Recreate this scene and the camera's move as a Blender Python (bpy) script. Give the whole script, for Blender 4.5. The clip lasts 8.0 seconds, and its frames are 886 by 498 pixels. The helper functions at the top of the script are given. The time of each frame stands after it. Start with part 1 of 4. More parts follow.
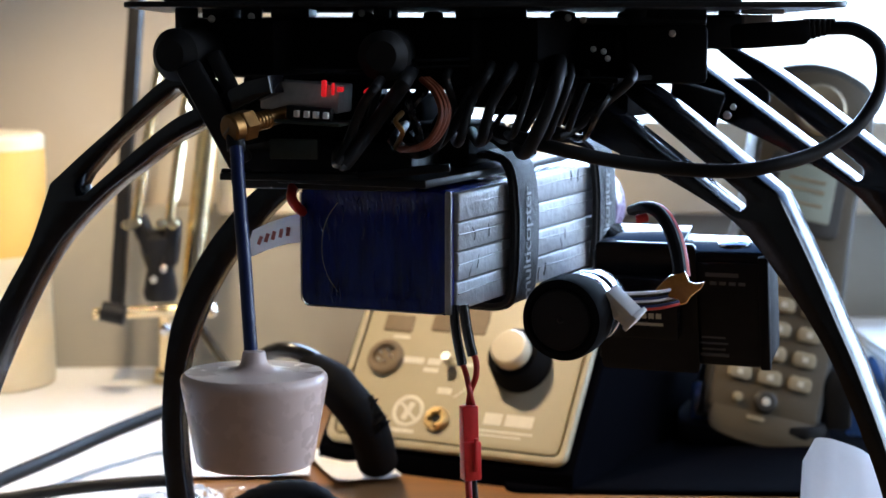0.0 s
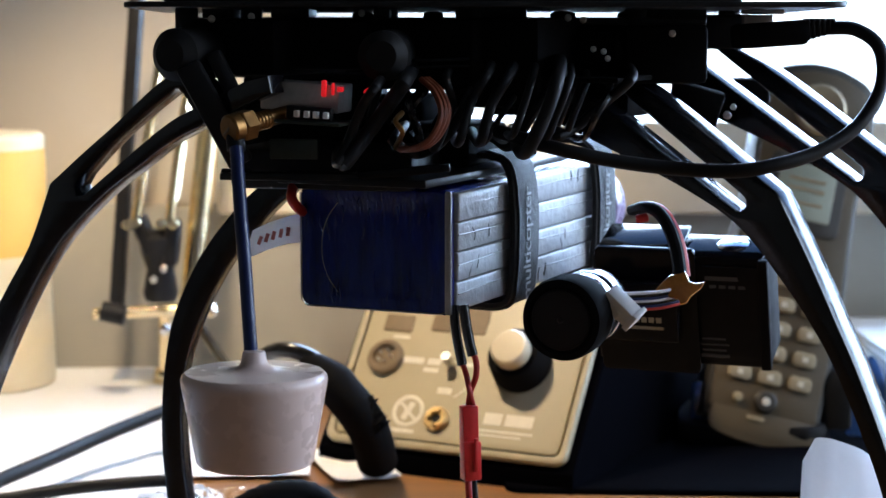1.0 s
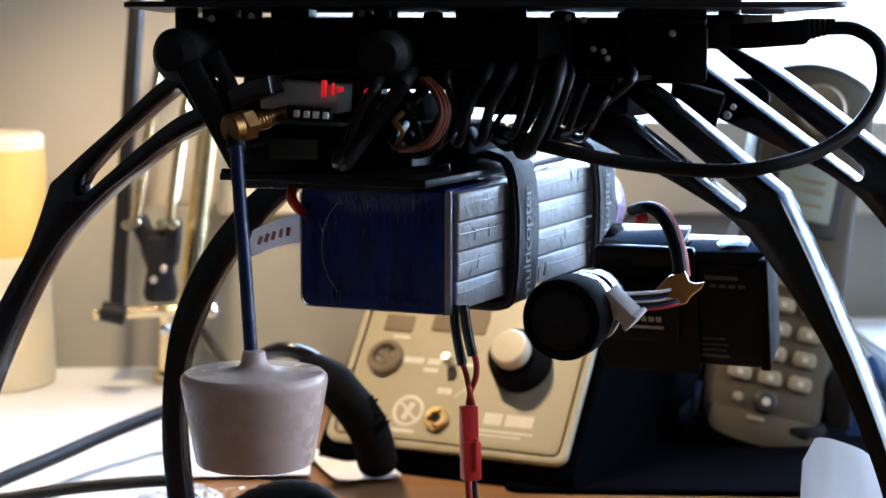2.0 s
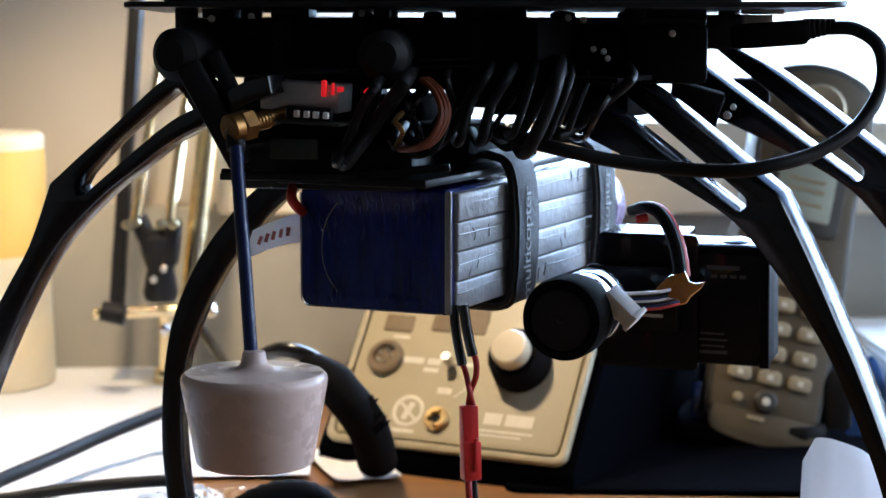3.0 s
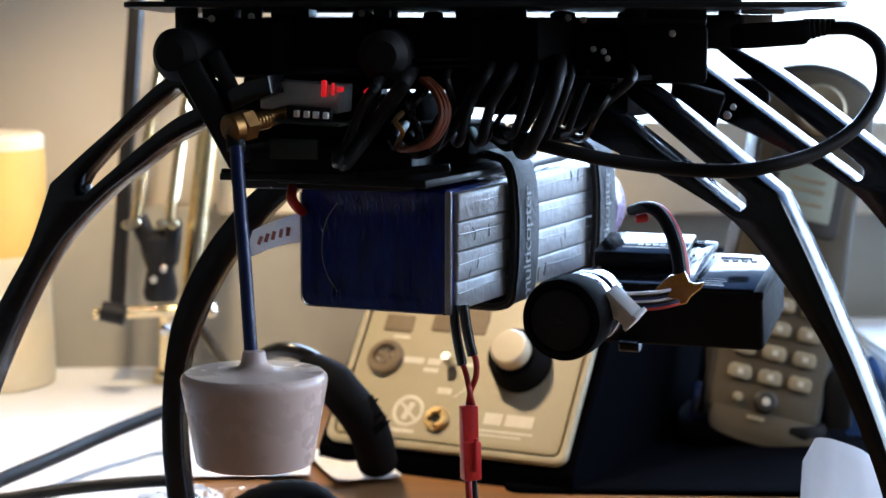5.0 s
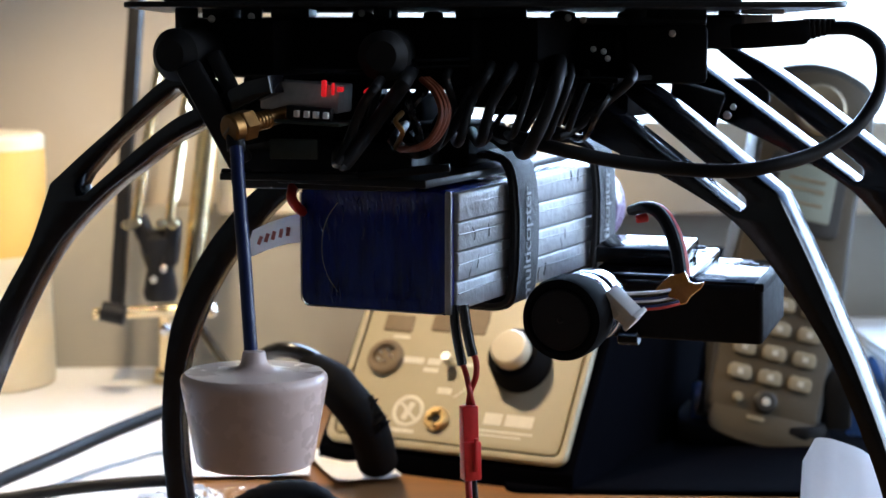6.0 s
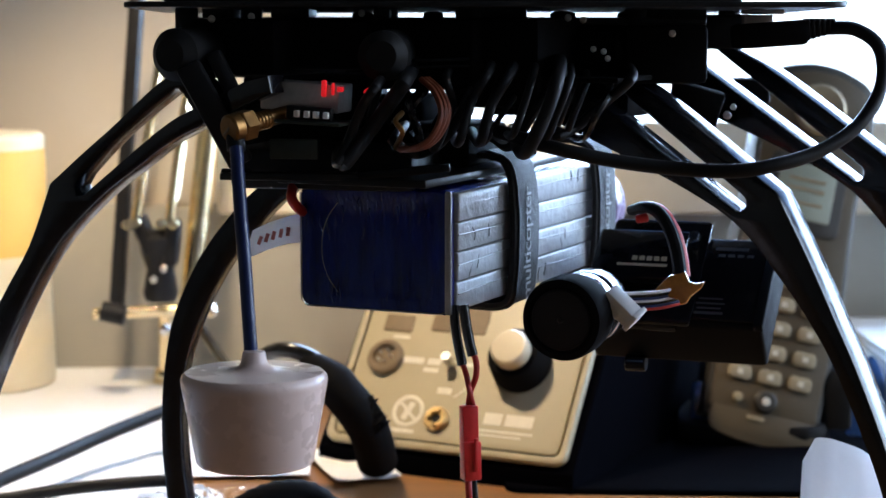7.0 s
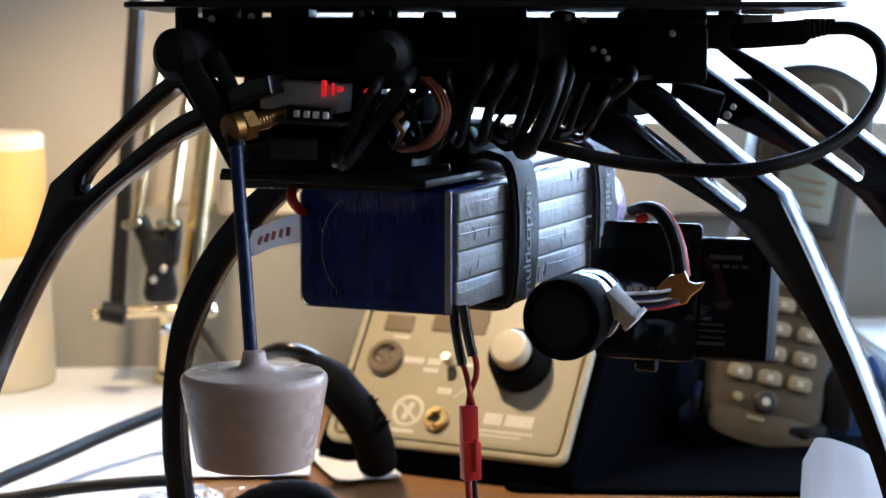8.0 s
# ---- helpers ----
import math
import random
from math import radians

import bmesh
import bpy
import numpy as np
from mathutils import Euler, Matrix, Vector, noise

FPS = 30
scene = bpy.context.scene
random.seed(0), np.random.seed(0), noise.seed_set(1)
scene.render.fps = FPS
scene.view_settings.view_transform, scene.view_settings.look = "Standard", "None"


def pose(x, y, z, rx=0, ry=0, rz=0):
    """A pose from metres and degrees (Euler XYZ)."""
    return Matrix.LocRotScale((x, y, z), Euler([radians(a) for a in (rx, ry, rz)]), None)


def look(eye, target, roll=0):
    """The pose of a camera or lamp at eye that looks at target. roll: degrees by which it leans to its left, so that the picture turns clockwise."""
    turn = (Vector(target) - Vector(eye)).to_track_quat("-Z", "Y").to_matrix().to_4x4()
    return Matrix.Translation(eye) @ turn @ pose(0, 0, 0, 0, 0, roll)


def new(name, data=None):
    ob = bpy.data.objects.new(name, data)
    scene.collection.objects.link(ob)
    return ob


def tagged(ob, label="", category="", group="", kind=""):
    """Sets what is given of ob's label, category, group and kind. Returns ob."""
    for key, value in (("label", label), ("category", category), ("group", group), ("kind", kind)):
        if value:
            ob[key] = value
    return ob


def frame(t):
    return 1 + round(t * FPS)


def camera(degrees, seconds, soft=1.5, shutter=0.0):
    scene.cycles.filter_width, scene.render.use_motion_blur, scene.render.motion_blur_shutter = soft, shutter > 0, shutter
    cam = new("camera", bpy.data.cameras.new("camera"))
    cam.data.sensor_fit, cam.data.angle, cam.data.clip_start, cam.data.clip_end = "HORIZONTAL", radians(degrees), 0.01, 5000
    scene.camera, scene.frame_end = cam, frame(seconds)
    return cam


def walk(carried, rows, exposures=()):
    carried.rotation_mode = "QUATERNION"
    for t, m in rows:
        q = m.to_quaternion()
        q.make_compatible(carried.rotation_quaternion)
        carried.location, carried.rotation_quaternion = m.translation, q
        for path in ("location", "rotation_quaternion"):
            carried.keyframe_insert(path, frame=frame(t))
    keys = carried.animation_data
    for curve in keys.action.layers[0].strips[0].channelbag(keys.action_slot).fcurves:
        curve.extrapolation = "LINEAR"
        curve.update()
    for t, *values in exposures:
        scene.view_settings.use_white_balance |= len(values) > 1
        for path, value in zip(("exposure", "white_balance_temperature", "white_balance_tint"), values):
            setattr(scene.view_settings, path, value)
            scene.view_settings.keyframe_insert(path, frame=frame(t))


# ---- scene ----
# ---- camera ----
cam = camera(26, 8.0, soft=1.5)
cam.data.dof.use_dof = True
cam.data.dof.focus_distance = 0.575
cam.data.dof.aperture_fstop = 20.0
EYE = pose(0, 0, 0.943, 83, 0, 0)
walk(cam, [(0, EYE), (8, EYE)])

# ---- world and light ----
SUN_EL, SUN_ROT = radians(38), radians(35)
world = bpy.data.worlds.new("world")
scene.world = world
world.use_nodes = True
sky = world.node_tree.nodes.new("ShaderNodeTexSky")
sky.sky_type, sky.sun_disc, sky.sun_elevation, sky.sun_rotation = "NISHITA", False, SUN_EL, SUN_ROT
world.node_tree.links.new(sky.outputs[0], world.node_tree.nodes["Background"].inputs[0])
world.node_tree.nodes["Background"].inputs[1].default_value = 0.05
scene.view_settings.exposure = 0.0


def lamp(name, kind, m, energy, colour, **more):
    data = bpy.data.lights.new(name, kind)
    data.energy, data.color = energy, colour
    for key, value in more.items():
        if key == "size":
            data.size = value
        if key == "size_y":
            data.shape, data.size_y = "RECTANGLE", value
        if key == "spot":
            data.spot_size, data.spot_blend = radians(value), 0.6
        if key == "radius":
            data.shadow_soft_size = value
    ob = new(name, data)
    ob.matrix_basis = m
    return ob


DAY, HAZE, WARM = (0.46, 0.67, 1.0), (0.72, 0.85, 1.0), (1.0, 0.8, 0.55)
lamp("back_window_daylight", "AREA", look((0.60, 1.06, 1.02), (0.4, 0, 0.88)), 28, DAY, size=1.3, size_y=0.27)
lamp("side_window_daylight", "AREA", look((1.38, 0.58, 1.4), (0, 0.55, 0.88)), 14, HAZE, size=0.7, size_y=0.85)
lamp("desk_lamp_bulb", "SPOT", look((-0.13, 0.73, 1.2), (-0.11, 0.89, 0.75)), 10.0, WARM, spot=76, radius=0.02)


# ---- materials ----
def material(name, colour, rough=0.5, metal=0.0, vary=0.15, scale=60.0, bump=0.05, tint=None, coat=0.0, spec=0.5, fine=6.0, stretch=(1, 1, 1)):
    """A surface with variation at two scales and a fine relief; scale is in cycles per metre."""
    m = bpy.data.materials.new(name)
    m.use_nodes = True
    nt = m.node_tree
    bsdf = nt.nodes["Principled BSDF"]
    bsdf.inputs["Metallic"].default_value = metal
    bsdf.inputs["Coat Weight"].default_value = coat
    bsdf.inputs["Coat Roughness"].default_value = 0.12
    bsdf.inputs["Specular IOR Level"].default_value = spec
    co = nt.nodes.new("ShaderNodeTexCoord")
    n1, n2 = nt.nodes.new("ShaderNodeTexNoise"), nt.nodes.new("ShaderNodeTexNoise")
    n1.inputs["Scale"].default_value, n1.inputs["Detail"].default_value = scale, 4
    n2.inputs["Scale"].default_value, n2.inputs["Detail"].default_value = scale * fine, 3
    mp = nt.nodes.new("ShaderNodeMapping")
    mp.inputs["Scale"].default_value = stretch
    nt.links.new(co.outputs["Object"], mp.inputs["Vector"])
    for n in (n1, n2):
        nt.links.new(mp.outputs[0], n.inputs["Vector"])
    add = nt.nodes.new("ShaderNodeMath")
    add.operation = "MULTIPLY_ADD"
    add.inputs[1].default_value = 0.35
    nt.links.new(n2.outputs[0], add.inputs[0])
    nt.links.new(n1.outputs[0], add.inputs[2])
    ramp = nt.nodes.new("ShaderNodeMix")
    ramp.data_type = "RGBA"
    dark = tuple(c * (1 - vary) for c in colour)
    light = tint or tuple(min(1, c * (1 + vary)) for c in colour)
    ramp.inputs[6].default_value, ramp.inputs[7].default_value = (*dark, 1), (*light, 1)
    span = nt.nodes.new("ShaderNodeMapRange")
    span.inputs[1].default_value, span.inputs[2].default_value = 0.4, 0.95
    nt.links.new(add.outputs[0], span.inputs[0])
    nt.links.new(span.outputs[0], ramp.inputs[0])
    nt.links.new(ramp.outputs[2], bsdf.inputs["Base Color"])
    rr = nt.nodes.new("ShaderNodeMapRange")
    rr.inputs[1].default_value, rr.inputs[2].default_value = 0.4, 0.95
    rr.inputs[3].default_value, rr.inputs[4].default_value = max(0.03, rough - 0.08), min(1, rough + 0.1)
    nt.links.new(add.outputs[0], rr.inputs[0])
    nt.links.new(rr.outputs[0], bsdf.inputs["Roughness"])
    if bump:
        b = nt.nodes.new("ShaderNodeBump")
        b.inputs["Strength"].default_value = bump
        b.inputs["Distance"].default_value = 0.002
        nt.links.new(add.outputs[0], b.inputs["Height"])
        nt.links.new(b.outputs[0], bsdf.inputs["Normal"])
    return m


def glow(name, colour, strength):
    m = bpy.data.materials.new(name)
    m.use_nodes = True
    bsdf = m.node_tree.nodes["Principled BSDF"]
    bsdf.inputs["Base Color"].default_value = (*colour, 1)
    bsdf.inputs["Emission Color"].default_value = (*colour, 1)
    bsdf.inputs["Emission Strength"].default_value = strength
    return m


def hazy_sky(name, low, high, strength):
    """Bright haze near the horizon that turns to a deeper blue higher up."""
    m = glow(name, low, strength)
    nt = m.node_tree
    bsdf = nt.nodes["Principled BSDF"]
    co, xyz, span, mix = (nt.nodes.new(k) for k in ("ShaderNodeTexCoord", "ShaderNodeSeparateXYZ", "ShaderNodeMapRange", "ShaderNodeMix"))
    mix.data_type = "RGBA"
    span.inputs[1].default_value, span.inputs[2].default_value = 1.2, 1.75
    mix.inputs[6].default_value, mix.inputs[7].default_value = (*low, 1), (*high, 1)
    nt.links.new(co.outputs["Object"], xyz.inputs[0])
    nt.links.new(xyz.outputs["Z"], span.inputs[0])
    nt.links.new(span.outputs[0], mix.inputs[0])
    nt.links.new(mix.outputs[2], bsdf.inputs["Emission Color"])
    return m


def clear(name, colour, rough=0.05, ior=1.45):
    m = material(name, colour, rough, vary=0.05, bump=0.0)
    bsdf = m.node_tree.nodes["Principled BSDF"]
    bsdf.inputs["Transmission Weight"].default_value = 1.0
    bsdf.inputs["IOR"].default_value = ior
    return m


def thin_paper(name, colour):
    """Paper that lets some of the light behind it through."""
    m = material(name, colour, 0.85, vary=0.05, scale=40, bump=0.1)
    nt = m.node_tree
    mix, tl = nt.nodes.new("ShaderNodeMixShader"), nt.nodes.new("ShaderNodeBsdfTranslucent")
    tl.inputs[0].default_value = (*colour, 1)
    mix.inputs[0].default_value = 0.45
    nt.links.new(nt.nodes["Principled BSDF"].outputs[0], mix.inputs[1])
    nt.links.new(tl.outputs[0], mix.inputs[2])
    nt.links.new(mix.outputs[0], nt.nodes["Material Output"].inputs[0])
    return m


M = dict(
    thin=thin_paper("thin_white_paper", (0.9, 0.88, 0.88)),
    far_wall=material("tan_panelled_wall", (0.6, 0.54, 0.45), 0.7, vary=0.2, scale=8),
    wall=material("painted_wall", (0.58, 0.52, 0.44), 0.85, vary=0.05, scale=9, bump=0.15, fine=40),
    panel=material("grey_laminate", (0.38, 0.355, 0.30), 0.6, vary=0.08, scale=14, bump=0.05),
    cream=material("cream_wood_paint", (0.86, 0.77, 0.62), 0.5, vary=0.08, scale=20),
    wood=material("oak_veneer", (0.24, 0.115, 0.045), 0.6, vary=0.3, scale=25, bump=0.12, spec=0.15, stretch=(0.25, 2.5, 1)),
    floor=material("floor_boards", (0.22, 0.16, 0.1), 0.5, vary=0.25, scale=8),
    ceiling=material("ceiling_boards", (0.08, 0.065, 0.05), 0.8, vary=0.04, scale=6),
    white_frame=material("white_window_paint", (0.8, 0.8, 0.78), 0.4, vary=0.04),
    sky=hazy_sky("hazy_sky", (0.82, 0.92, 1.0), (0.13, 0.34, 0.92), 1.7),
    black=material("black_nylon", (0.012, 0.0115, 0.0125), 0.5, vary=0.3, scale=120, bump=0.08, spec=0.2),
    leg=material("moulded_black_plastic", (0.008, 0.0078, 0.0105), 0.17, vary=0.25, scale=160, bump=0.05, spec=0.42),
    carbon=material("black_fibre_plate", (0.011, 0.011, 0.012), 0.35, vary=0.3, scale=300, bump=0.06, spec=0.2),
    matte=material("matte_black_sleeve", (0.0055, 0.0054, 0.006), 0.85, vary=0.3, scale=80, spec=0.06),
    rubber=material("black_rubber", (0.010, 0.0095, 0.010), 0.6, vary=0.3, scale=90, spec=0.2),
    wire=material("black_wire_sleeve", (0.011, 0.011, 0.012), 0.2, vary=0.2, scale=200),
    lead=material("dull_black_silicone", (0.008, 0.0078, 0.009), 0.5, vary=0.3, scale=120, bump=0.06, spec=0.2),
    cable=material("black_cable", (0.008, 0.0075, 0.007), 0.22, vary=0.2, scale=90),
    shrink=material("dark_blue_heat_shrink", (0.0008, 0.008, 0.125), 0.14, vary=0.6, scale=260, bump=0.7, coat=0.35, spec=0.3, fine=3, stretch=(1, 1, 0.16)),
    foil=material("silver_cell_pouch", (0.29, 0.288, 0.29), 0.5, metal=0.1, vary=0.14, scale=90, bump=0.4, coat=0.2, fine=4),
    strap=material("black_woven_strap", (0.007, 0.007, 0.008), 0.7, vary=0.4, scale=700, bump=0.4),
    strap_print=material("grey_strap_print", (0.22, 0.22, 0.22), 0.6, vary=0.25, scale=500),
    antenna=material("white_antenna_plastic", (0.74, 0.565, 0.51), 0.26, vary=0.04, scale=40, bump=0.02),
    coax=material("blue_coax_sleeve", (0.007, 0.017, 0.085), 0.35, vary=0.15, scale=80),
    gold=material("gold_plated_brass", (0.27, 0.14, 0.05), 0.34, metal=1.0, vary=0.2, scale=300),
    brass=material("polished_brass", (0.8, 0.56, 0.26), 0.3, metal=1.0, vary=0.15, scale=200),
    steel=material("brushed_steel", (0.62, 0.6, 0.56), 0.28, metal=1.0, vary=0.15, scale=150),
    lamp_steel=material("worn_nickel_tube", (0.92, 0.74, 0.46), 0.2, metal=1.0, vary=0.12, scale=150),
    silver=material("satin_aluminium", (0.75, 0.76, 0.78), 0.16, metal=1.0, vary=0.1, scale=150),
    can=material("tinned_shield", (0.52, 0.47, 0.44), 0.38, metal=0.7, vary=0.25, scale=120, bump=0.1),
    red=material("red_plastic", (0.75, 0.03, 0.03), 0.4, vary=0.15, scale=90),
    redwire=material("red_silicone_wire", (0.45, 0.02, 0.013), 0.45, vary=0.2, scale=120),
    orange=material("orange_wire", (0.17, 0.038, 0.013), 0.45, vary=0.2, scale=120),
    tape=material("amber_polyimide_tape", (0.5, 0.2, 0.035), 0.22, vary=0.3, scale=140, bump=0.25, coat=0.4),
    white=material("white_nylon", (0.85, 0.83, 0.83), 0.45, vary=0.05, scale=90),
    paper=material("white_paper", (0.78, 0.77, 0.75), 0.85, vary=0.04, scale=30, bump=0.08),
    redprint=material("red_print", (0.6, 0.2, 0.17), 0.7, vary=0.2, scale=300),
    led=glow("red_led", (1.0, 0.02, 0.03), 0.45),
    board=material("dark_circuit_board", (0.02, 0.03, 0.025), 0.4, vary=0.3, scale=400),
    station=material("beige_panel_paint", (0.44, 0.38, 0.255), 0.5, vary=0.05, scale=50),
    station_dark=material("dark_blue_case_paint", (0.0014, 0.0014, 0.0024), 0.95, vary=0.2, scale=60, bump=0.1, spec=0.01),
    print=material("light_panel_print", (0.72, 0.68, 0.58), 0.6, vary=0.08, scale=200),
    groove=material("brown_groove", (0.2, 0.14, 0.08), 0.6, vary=0.15, scale=80),
    ivory=material("ivory_knob", (0.56, 0.48, 0.34), 0.35, vary=0.05),
    phone=material("dark_grey_handset", (0.04, 0.035, 0.029), 0.45, vary=0.12, scale=120, bump=0.05),
    phone_face=material("bronze_grey_fascia", (0.10, 0.075, 0.044), 0.42, vary=0.1, scale=90),
    key=material("grey_rubber_key", (0.38, 0.315, 0.205), 0.45, vary=0.12, scale=120),
    ring=material("silver_earpiece", (0.42, 0.34, 0.22), 0.4, metal=0.3, vary=0.1),
    lcd=material("grey_green_display", (0.4, 0.44, 0.36), 0.2, vary=0.05, scale=50, coat=0.5),
    yellow=material("yellow_paper_band", (0.85, 0.5, 0.12), 0.6, vary=0.06, scale=30),
    tub=material("cream_tub", (0.8, 0.68, 0.46), 0.5, vary=0.05, scale=30),
    camera_body=material("camera_case_dark", (0.006, 0.006, 0.008), 0.07, vary=0.25, scale=200, bump=0.01, spec=0.13),
    camera_shell=material("soft_touch_camera_shell", (0.008, 0.0075, 0.008), 0.55, vary=0.25, scale=200, bump=0.04, spec=0.06),
    plate=material("anodised_plate", (0.006, 0.006, 0.0075), 0.07, vary=0.25, scale=200, bump=0.01, spec=0.15),
    goldprint=material("pale_gold_print", (0.42, 0.35, 0.23), 0.45, vary=0.1, scale=300),
    greyprint=material("pale_grey_print", (0.055, 0.055, 0.06), 0.5, vary=0.1, scale=300),
    bag=clear("clear_plastic_bag", (0.95, 0.96, 0.98), 0.12, 1.3),
)


# ---- mesh helpers ----
def thing(name, label, category, at=(0, 0, 0), group="", kind=""):
    ob = new(name)
    ob.empty_display_size = 0.02
    ob.location = at
    return tagged(ob, label, category, group, kind)


def part(name, bm, mat, parent=None, label="", smooth=True):
    """Links a bmesh, drawn in the place's own axes, as one mesh object under a thing or a part."""
    me = bpy.data.meshes.new(name)
    bmesh.ops.recalc_face_normals(bm, faces=bm.faces)
    for f in bm.faces:
        f.smooth = smooth
    for e in bm.edges:
        if len(e.link_faces) == 2 and e.calc_face_angle(0) > 0.6:
            e.smooth = False
    bm.to_mesh(me)
    bm.free()
    me.materials.append(mat)
    ob = new(name, me)
    if parent:
        ob.parent = parent
        if parent.type == "EMPTY":
            ob.matrix_parent_inverse = parent.matrix_basis.inverted()
    if label:
        ob["label"] = label
    return ob


def alone(name, bm, mat, label, category, group="", kind=""):
    return tagged(part(name, bm, mat), label, category, group, kind)


def turn(rx=0, ry=0, rz=0):
    return pose(0, 0, 0, rx, ry, rz)


def box(at, size, m=None, bevel=0.0005, bm=None, seg=2):
    bm = bm or bmesh.new()
    r = bmesh.ops.create_cube(bm, size=1)["verts"]
    bmesh.ops.scale(bm, vec=size, verts=r)
    if bevel:
        es = list({e for v in r for e in v.link_edges})
        r = list({v for f in bmesh.ops.bevel(bm, geom=es, offset=bevel, segments=seg, affect="EDGES", profile=0.5)["faces"] for v in f.verts} | {v for v in r if v.is_valid})
    bmesh.ops.transform(bm, matrix=Matrix.Translation(at) @ (m or Matrix()), verts=r)
    return bm


def lathe(profile, m, seg=40, bm=None):
    """Turns (radius, height) pairs about the local z axis."""
    bm = bm or bmesh.new()
    rings = []
    for r, z in profile:
        if r < 1e-6:
            rings.append([bm.verts.new(m @ Vector((0, 0, z)))])
        else:
            rings.append([bm.verts.new(m @ Vector((r * math.cos(6.28318 * i / seg), r * math.sin(6.28318 * i / seg), z))) for i in range(seg)])
    for a, b in zip(rings, rings[1:]):
        for i in range(seg):
            j = (i + 1) % seg
            q = [a[i % len(a)], a[j % len(a)], b[j % len(b)], b[i % len(b)]]
            q = list(dict.fromkeys(q))
            if len(q) > 2:
                bm.faces.new(q)
    for ring in (rings[0], rings[-1]):
        if len(ring) > 2:
            bm.faces.new(ring)
    return bm


def axis(a, b):
    """A pose at a with its z axis towards b."""
    d = Vector(b) - Vector(a)
    return Matrix.Translation(a) @ d.to_track_quat("Z", "Y").to_matrix().to_4x4(), d.length


def rod(a, b, r, r2=None, seg=20, edge=0.0004, bm=None):
    m, n = axis(a, b)
    r2 = r if r2 is None else r2
    e = min(edge, r * 0.5, r2 * 0.5)
    return lathe([(0, 0), (r - e, 0), (r, e), (r2, n - e), (r2 - e, n), (0, n)], m, seg, bm)


def smooth_path(pts, steps=8):
    p = [Vector(q) for q in pts]
    p = [p[0] * 2 - p[1]] + p + [p[-1] * 2 - p[-2]]
    out = []
    for i in range(1, len(p) - 2):
        a, b, c, d = p[i - 1:i + 3]
        for k in range(steps):
            t = k / steps
            out.append(0.5 * (2 * b + (c - a) * t + (2 * a - 5 * b + 4 * c - d) * t * t + (3 * b - a - 3 * c + d) * t ** 3))
    return out + [p[-2]]


def tube(pts, r, seg=12, steps=8, bm=None, ribs=0.0):
    """A round cable along a smooth path."""
    bm = bm or bmesh.new()
    path = smooth_path(pts, steps)
    up, rings = Vector((0.3, 0.2, 0.93)), []
    for i, q in enumerate(path):
        d = (path[min(i + 1, len(path) - 1)] - path[max(i - 1, 0)]).normalized()
        side = d.cross(up)
        side = side.normalized() if side.length > 1e-4 else Vector((1, 0, 0))
        up = side.cross(d).normalized()
        rr = (r(i / (len(path) - 1)) if callable(r) else r) * (1 + ribs * (i % 2))
        rings.append([bm.verts.new(q + rr * (side * math.cos(6.28318 * k / seg) + up * math.sin(6.28318 * k / seg))) for k in range(seg)])
    for a, b in zip(rings, rings[1:]):
        for k in range(seg):
            bm.faces.new((a[k], a[(k + 1) % seg], b[(k + 1) % seg], b[k]))
    bm.faces.new(rings[0])
    bm.faces.new(rings[-1])
    return bm


def band(pts, width, thick, across, bm=None, steps=6):
    """A flat strap along a smooth path; across: the direction of its width."""
    bm = bm or bmesh.new()
    path, rings = smooth_path(pts, steps), []
    w = Vector(across).normalized() * width / 2
    for i, q in enumerate(path):
        d = (path[min(i + 1, len(path) - 1)] - path[max(i - 1, 0)]).normalized()
        n = d.cross(w).normalized() * thick / 2
        rings.append([bm.verts.new(q + s) for s in (w + n, w * 0.9 + n * 1.5, -w * 0.9 + n * 1.5, -w + n, -w - n, w - n)])
    for a, b in zip(rings, rings[1:]):
        for k in range(6):
            bm.faces.new((a[k], a[(k + 1) % 6], b[(k + 1) % 6], b[k]))
    bm.faces.new(rings[0])
    bm.faces.new(rings[-1])
    return bm


def slab(outline, thick, m, holes=(), bevel=0.0006):
    """A plate with an outline in its local xy plane, thick along z, with holes right through it."""
    cu = bpy.data.curves.new("outline", "CURVE")
    cu.dimensions, cu.fill_mode, cu.extrude = "2D", "BOTH", max(thick / 2 - bevel, 0.0001)
    cu.bevel_depth, cu.bevel_resolution, cu.offset = bevel, 1, -bevel
    for loop in (outline, *holes):
        sp = cu.splines.new("POLY")
        sp.points.add(len(loop) - 1)
        for p, q in zip(sp.points, loop):
            p.co = (q[0], q[1], 0, 1)
        sp.use_cyclic_u = True
    ob = bpy.data.objects.new("outline", cu)
    me = ob.to_mesh()
    bm = bmesh.new()
    bm.from_mesh(me)
    ob.to_mesh_clear()
    bpy.data.objects.remove(ob)
    bpy.data.curves.remove(cu)
    bmesh.ops.remove_doubles(bm, verts=bm.verts, dist=1e-6)
    bmesh.ops.transform(bm, matrix=m, verts=bm.verts)
    return bm


def round_rect(w, h, r, n=5, x=0.0, y=0.0):
    out = []
    for cx, cy, a in ((w / 2 - r, h / 2 - r, 0), (-w / 2 + r, h / 2 - r, 90), (-w / 2 + r, -h / 2 + r, 180), (w / 2 - r, -h / 2 + r, 270)):
        out += [(x + cx + r * math.cos(radians(a + 90 * i / n)), y + cy + r * math.sin(radians(a + 90 * i / n))) for i in range(n + 1)]
    return out


def bezier_line(pts, n=8):
    return [(q.x, q.y) for q in smooth_path([(p[0], p[1], 0) for p in pts], n)]


